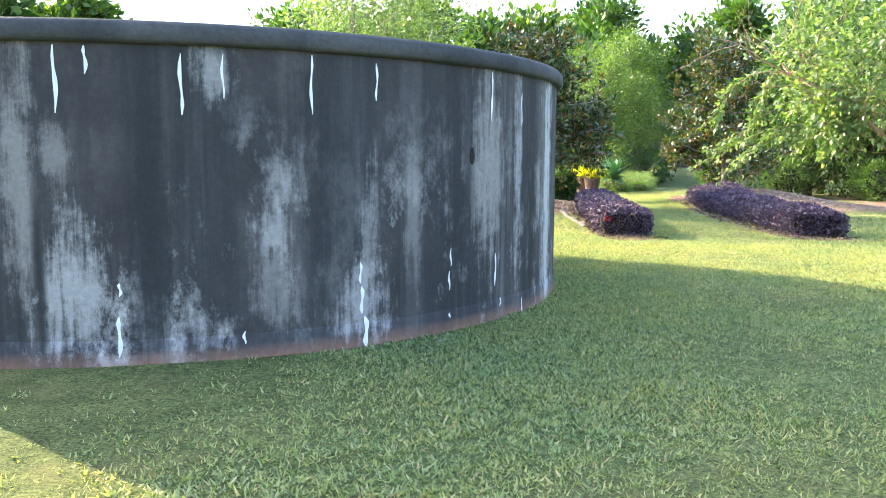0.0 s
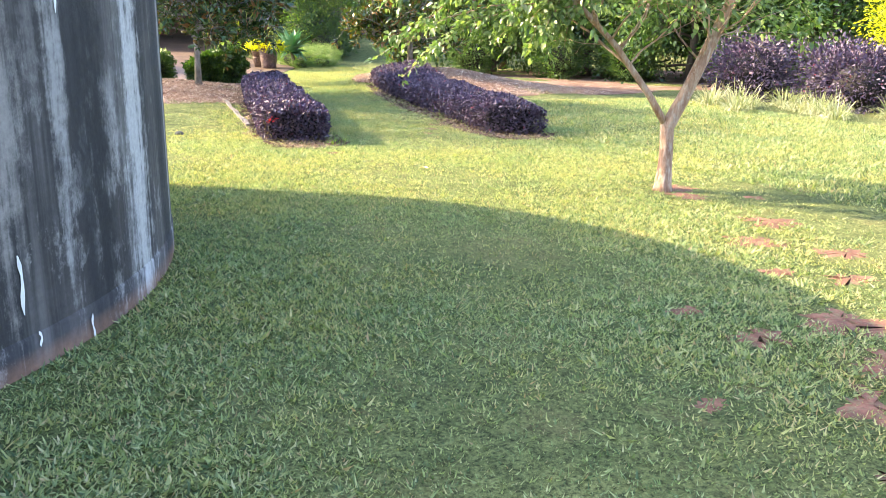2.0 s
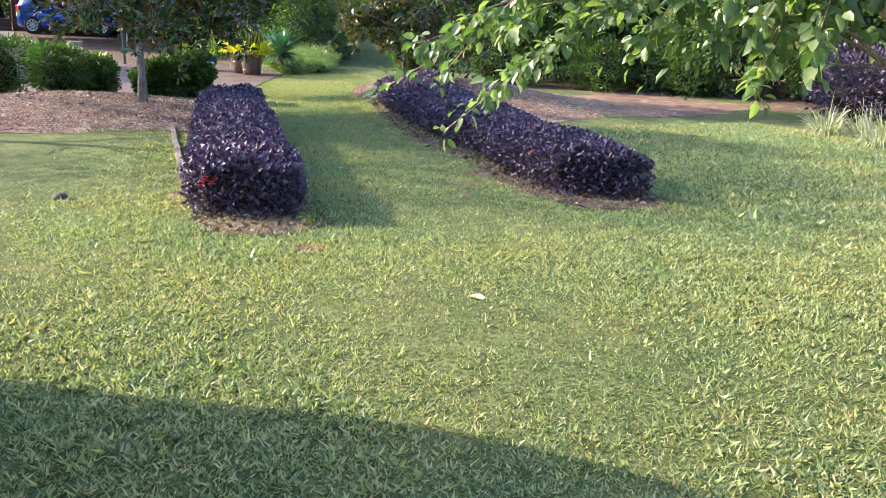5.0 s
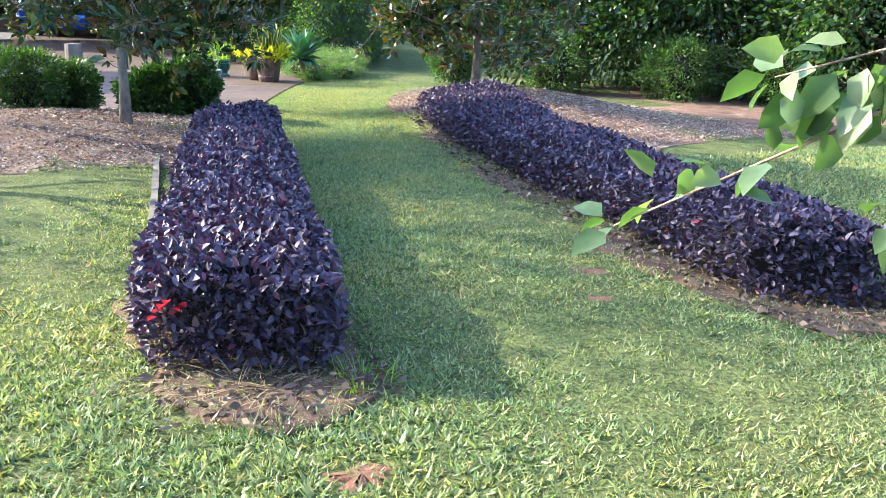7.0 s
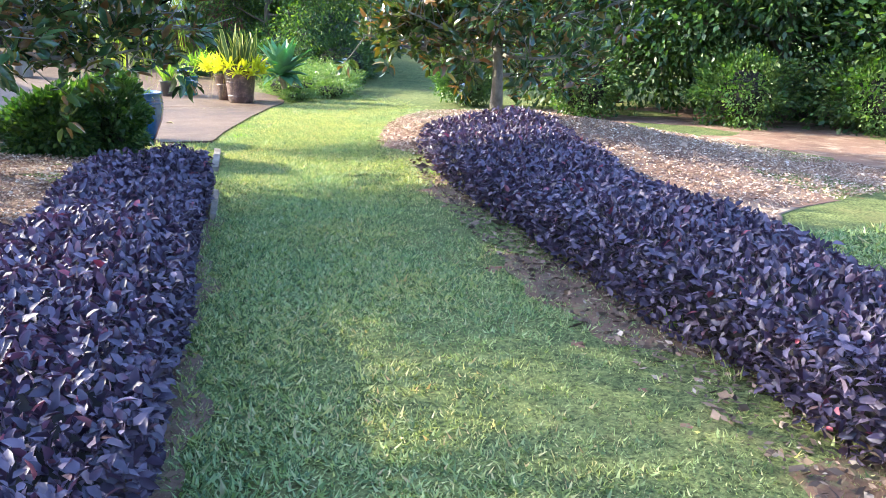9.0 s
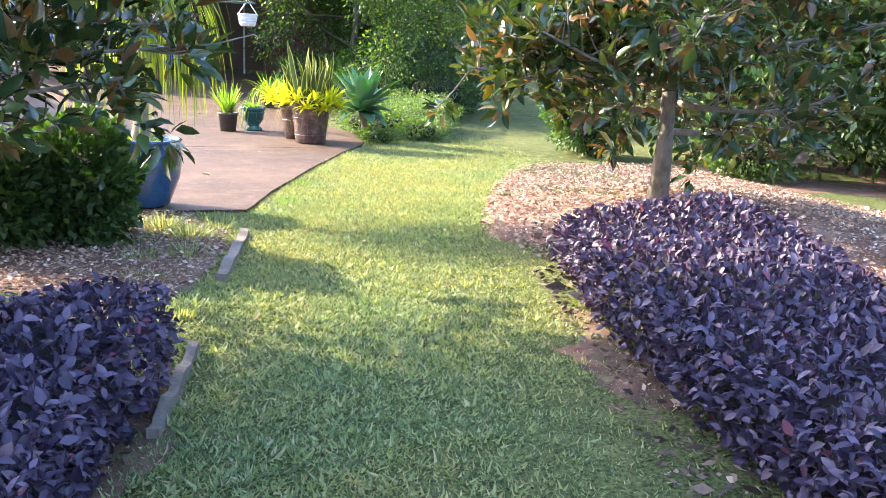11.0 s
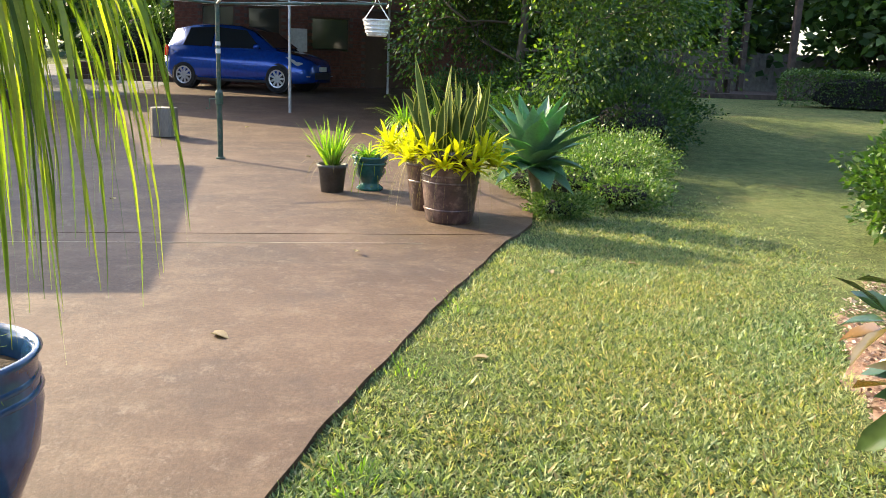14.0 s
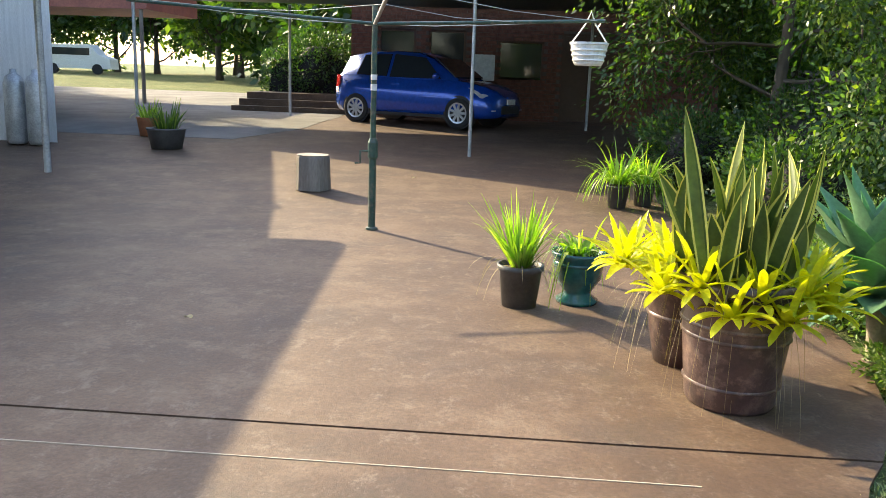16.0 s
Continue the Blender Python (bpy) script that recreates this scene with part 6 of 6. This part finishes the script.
tagged(part("awning", awning, ROOF), "dull red sheet awning over timber posts", "awning")
shrub((3.0, 47.6), 1.1, 2.3, EVERGREEN, "tall rounded dark green bush by the drive", 5000, 0.09, "bush")

# pergola, bench and clipped hedge across the far lawn
DARK_TIMBER = surface("dark_timber", (0.05, 0.032, 0.024), (0.10, 0.065, 0.05), 5, 50, 0.8, 0.4)
px, py, pz = 19.6, 47.5, 0.58
deck = part("deck", Shape().box(px - 1.5, py - 0.6, pz - 0.1, px + 5, py + 4, pz + 0.15), DARK_TIMBER)
tagged(deck, "low dark timber deck across the lawn", "deck")
pergola = thing("pergola", (px, py, pz), "dark timber pergola with tall posts over a deck", "pergola")
for x in (-1.2, 1.2, 3.6):
    for y in (0.0, 3.2):
        part("post", Shape().box(x - 0.09, y - 0.09, 0.15, x + 0.09, y + 0.09, 3.4), DARK_TIMBER, pergola)
for y in (0.0, 3.2):
    part("beam", Shape().box(-1.6, y - 0.05, 3.4, 4.2, y + 0.05, 3.62), DARK_TIMBER, pergola)
for i in range(7):
    x = -1.3 + 0.85 * i
    part("rafter", Shape().box(x - 0.03, -0.4, 3.62, x + 0.03, 3.6, 3.76), DARK_TIMBER, pergola)
for z in (0.5, 0.95):
    part("rail", Shape().box(-1.2, 3.15, z, 3.6, 3.22, z + 0.09), DARK_TIMBER, pergola)
bench = thing("bench", (px + 0.6, py + 0.5, pz + 0.15), "long dark timber bench on the deck", "bench")
for y in (0.0, 0.16, 0.32):
    part("seat_slat", Shape().box(-1.4, y, 0.42, 1.4, y + 0.13, 0.46), DARK_TIMBER, bench)
for x in (-1.2, 1.2):
    part("leg", Shape().box(x - 0.05, 0.02, 0, x + 0.05, 0.42, 0.42), DARK_TIMBER, bench)
for z in (0.6, 0.75):
    part("back_slat", Shape().box(-1.4, 0.44, z, 1.4, 0.47, z + 0.1), DARK_TIMBER, bench)
hedge("hedge", (20.6, 43.2), (30.5, 40.2), (20.9, 44.1), (30.8, 41.2), 0.95, 16000, "clipped square green hedge along the far lawn", SHRUB, 0.07)
FENCE = surface("grey_fence", (0.12, 0.10, 0.09), (0.22, 0.19, 0.17), 4, 40, 0.85, 0.4)
fence = thing("timber_fence", (16, 52.5, 0.65), "dark weathered timber paling fence behind the pergola", "fence")
for i in range(90):
    part("paling", Shape().box(0.15 * i, 0, 0, 0.15 * i + 0.14, 0.02, 1.5 + 0.02 * math.sin(i * 2.3)), FENCE, fence)

# strap-leaf border and purple shrubs along the far right of the lawn
for i in range(34):
    f = i / 33
    x, y = 14.6 + 2.6 * f + RNG.normal(0, 0.35), 17.3 - 8.0 * f + RNG.normal(0, 0.25)
    tuft("strap_grass", (x, y, gzf(x, y)), 120, 0.78, 0.02, STRAP, "pale variegated strap-leaved clump in the border", "ornamental grass", 0.16, 1.1, 0.7, "strap-leaf border")
for i in range(12):
    f = i / 11
    x, y = 16.2 + 3.0 * f + RNG.normal(0, 0.25), 18.2 - 8.5 * f + RNG.normal(0, 0.3)
    shrub((x, y), 0.85, 1.15 + 0.25 * RNG.random(), PURPLE, "loose dark purple shrub behind the strap-leaf border", 3500, 0.07, "shrub", "purple border shrubs")

# dense evergreens behind the right-hand bed
for x, y, h, m in ((15.6, 27.2, 5.0, EVERGREEN), (17.4, 24.8, 5.5, EVERGREEN), (18.6, 21.9, 6.0, EVERGREEN), (19.5, 24.8, 6.5, EVERGREEN), (16.8, 28.5, 6.5, EVERGREEN), (20.6, 19.2, 5.5, SHRUB), (22.5, 21.8, 6.5, EVERGREEN)):
    leafy_tree("evergreen_tree", (x, y), h, 0.12, m, DARK_BARK, "dense dark evergreen tree with leaves down to the mulch", 0.13, 0.45, 26, 0.30, 3, 0.06, 4, 0.40, 10, rise=0.05, hang=0.2, plain_form=True)
for x, y, r in ((14.3, 26.2, 0.7), (16.0, 24.3, 0.8), (13.2, 28.4, 0.6), (17.4, 22.9, 0.8), (19.2, 20.8, 0.9)):
    shrub((x, y), r, 1.2, SHRUB, "low leafy green shrub under the evergreens", 8000, 0.065, "shrub", "shrubs under the evergreens")
leafy_tree("yellow_tree", (19.6, 16.4), 3.2, 0.06, BROMELIAD, DARK_BARK, "small tree with bright yellow-green leaves in the border", 0.09, 0.4, 26, 0.2, 2, 0.2, 4, 0.4, 7)

# far trees that close the place
FAR = [(-14, 36, 9), (-20, 52, 11), (-2, 72, 12), (-3, 66, 11), (1, 60, 9), (-15, 54, 10), (3.5, 55, 8), (6, 60, 12), (12, 55, 10), (19, 60, 12), (26, 56, 11), (32, 50, 10), (31, 38, 9), (29, 30, 9), (27, 24, 9), (30, 16, 10), (34, 8, 10), (28, 0, 9), (12, -14, 10), (-6, -12, 10), (-16, 2, 9), (-18, 18, 9), (38, 28, 11), (40, 42, 12), (9, 52, 8), (-26, 66, 12), (2, 76, 13), (22, 70, 13), (36, 60, 13), (21, 56, 8), (17, 57, 9), (29, 51, 8), (-9, 74, 10), (-30, 90, 12), (-14, 92, 12), (18.5, 55.5, 7), (23.5, 54.5, 7), (14.5, 52, 7), (-22, 88, 12), (-18, 86, 11), (-27, 85, 12), (-11, 84, 11)]
for i, (x, y, h) in enumerate(FAR):
    leafy_tree("background_tree", (x, y), h, 0.2, (EVERGREEN, SHRUB, FINE)[i % 3], DARK_BARK, "tall leafy green tree at the garden's far edge", 0.50, 0.5, 12, 0.5, 3, 0.10, 4, 0.37, 6, rise=0.15, plain_form=True)
# the tree whose light crown shows above the tank
leafy_tree("background_tree", (2.2, 23.4), 6.3, 0.09, MYRTLE, GREY_BARK, "slender light green tree behind the garden bed", 0.11, 0.4, 20, 0.28, 3, 0.35, 3, 0.4, 7)


# tree added only for the dappled shade it throws between the hedges
leafy_tree("background_tree", (1.2, 21.5), 6.4, 0.10, MYRTLE, GREY_BARK, "slender light green tree added to dapple the lawn with shade", 0.12, 0.42, 15, 0.28, 3, 0.35, 3, 0.42, 7, plain_form=True)


# white van parked far off beyond the drive
def far_van():
    x, y = -20.0, 78.5
    van = thing("van", (x, y, gzf(x, y)), "white van parked far off on the grass", "van", turn=8)
    prof = [(-2.1, 0.35), (-2.15, 1.0), (-2.0, 1.85), (0.9, 1.9), (1.5, 1.25), (2.2, 1.0), (2.25, 0.35)]
    m = len(prof)
    part("body", Shape().add([(a, -0.85, b) for a, b in prof] + [(a, 0.85, b) for a, b in prof], [tuple(range(m - 1, -1, -1)), tuple(range(m, 2 * m))] + [(i, (i + 1) % m, m + (i + 1) % m, m + i) for i in range(m)]), WHITE_PAINT, van)
    part("window", Shape().box(-1.7, -0.87, 1.2, 0.95, -0.84, 1.65), GLASS, van)
    for wx in (-1.4, 1.4):
        part("wheel", Shape().tube([(wx, -0.9, 0.33), (wx, -0.65, 0.33)], 0.33, 18), TYRE, van)


far_van()
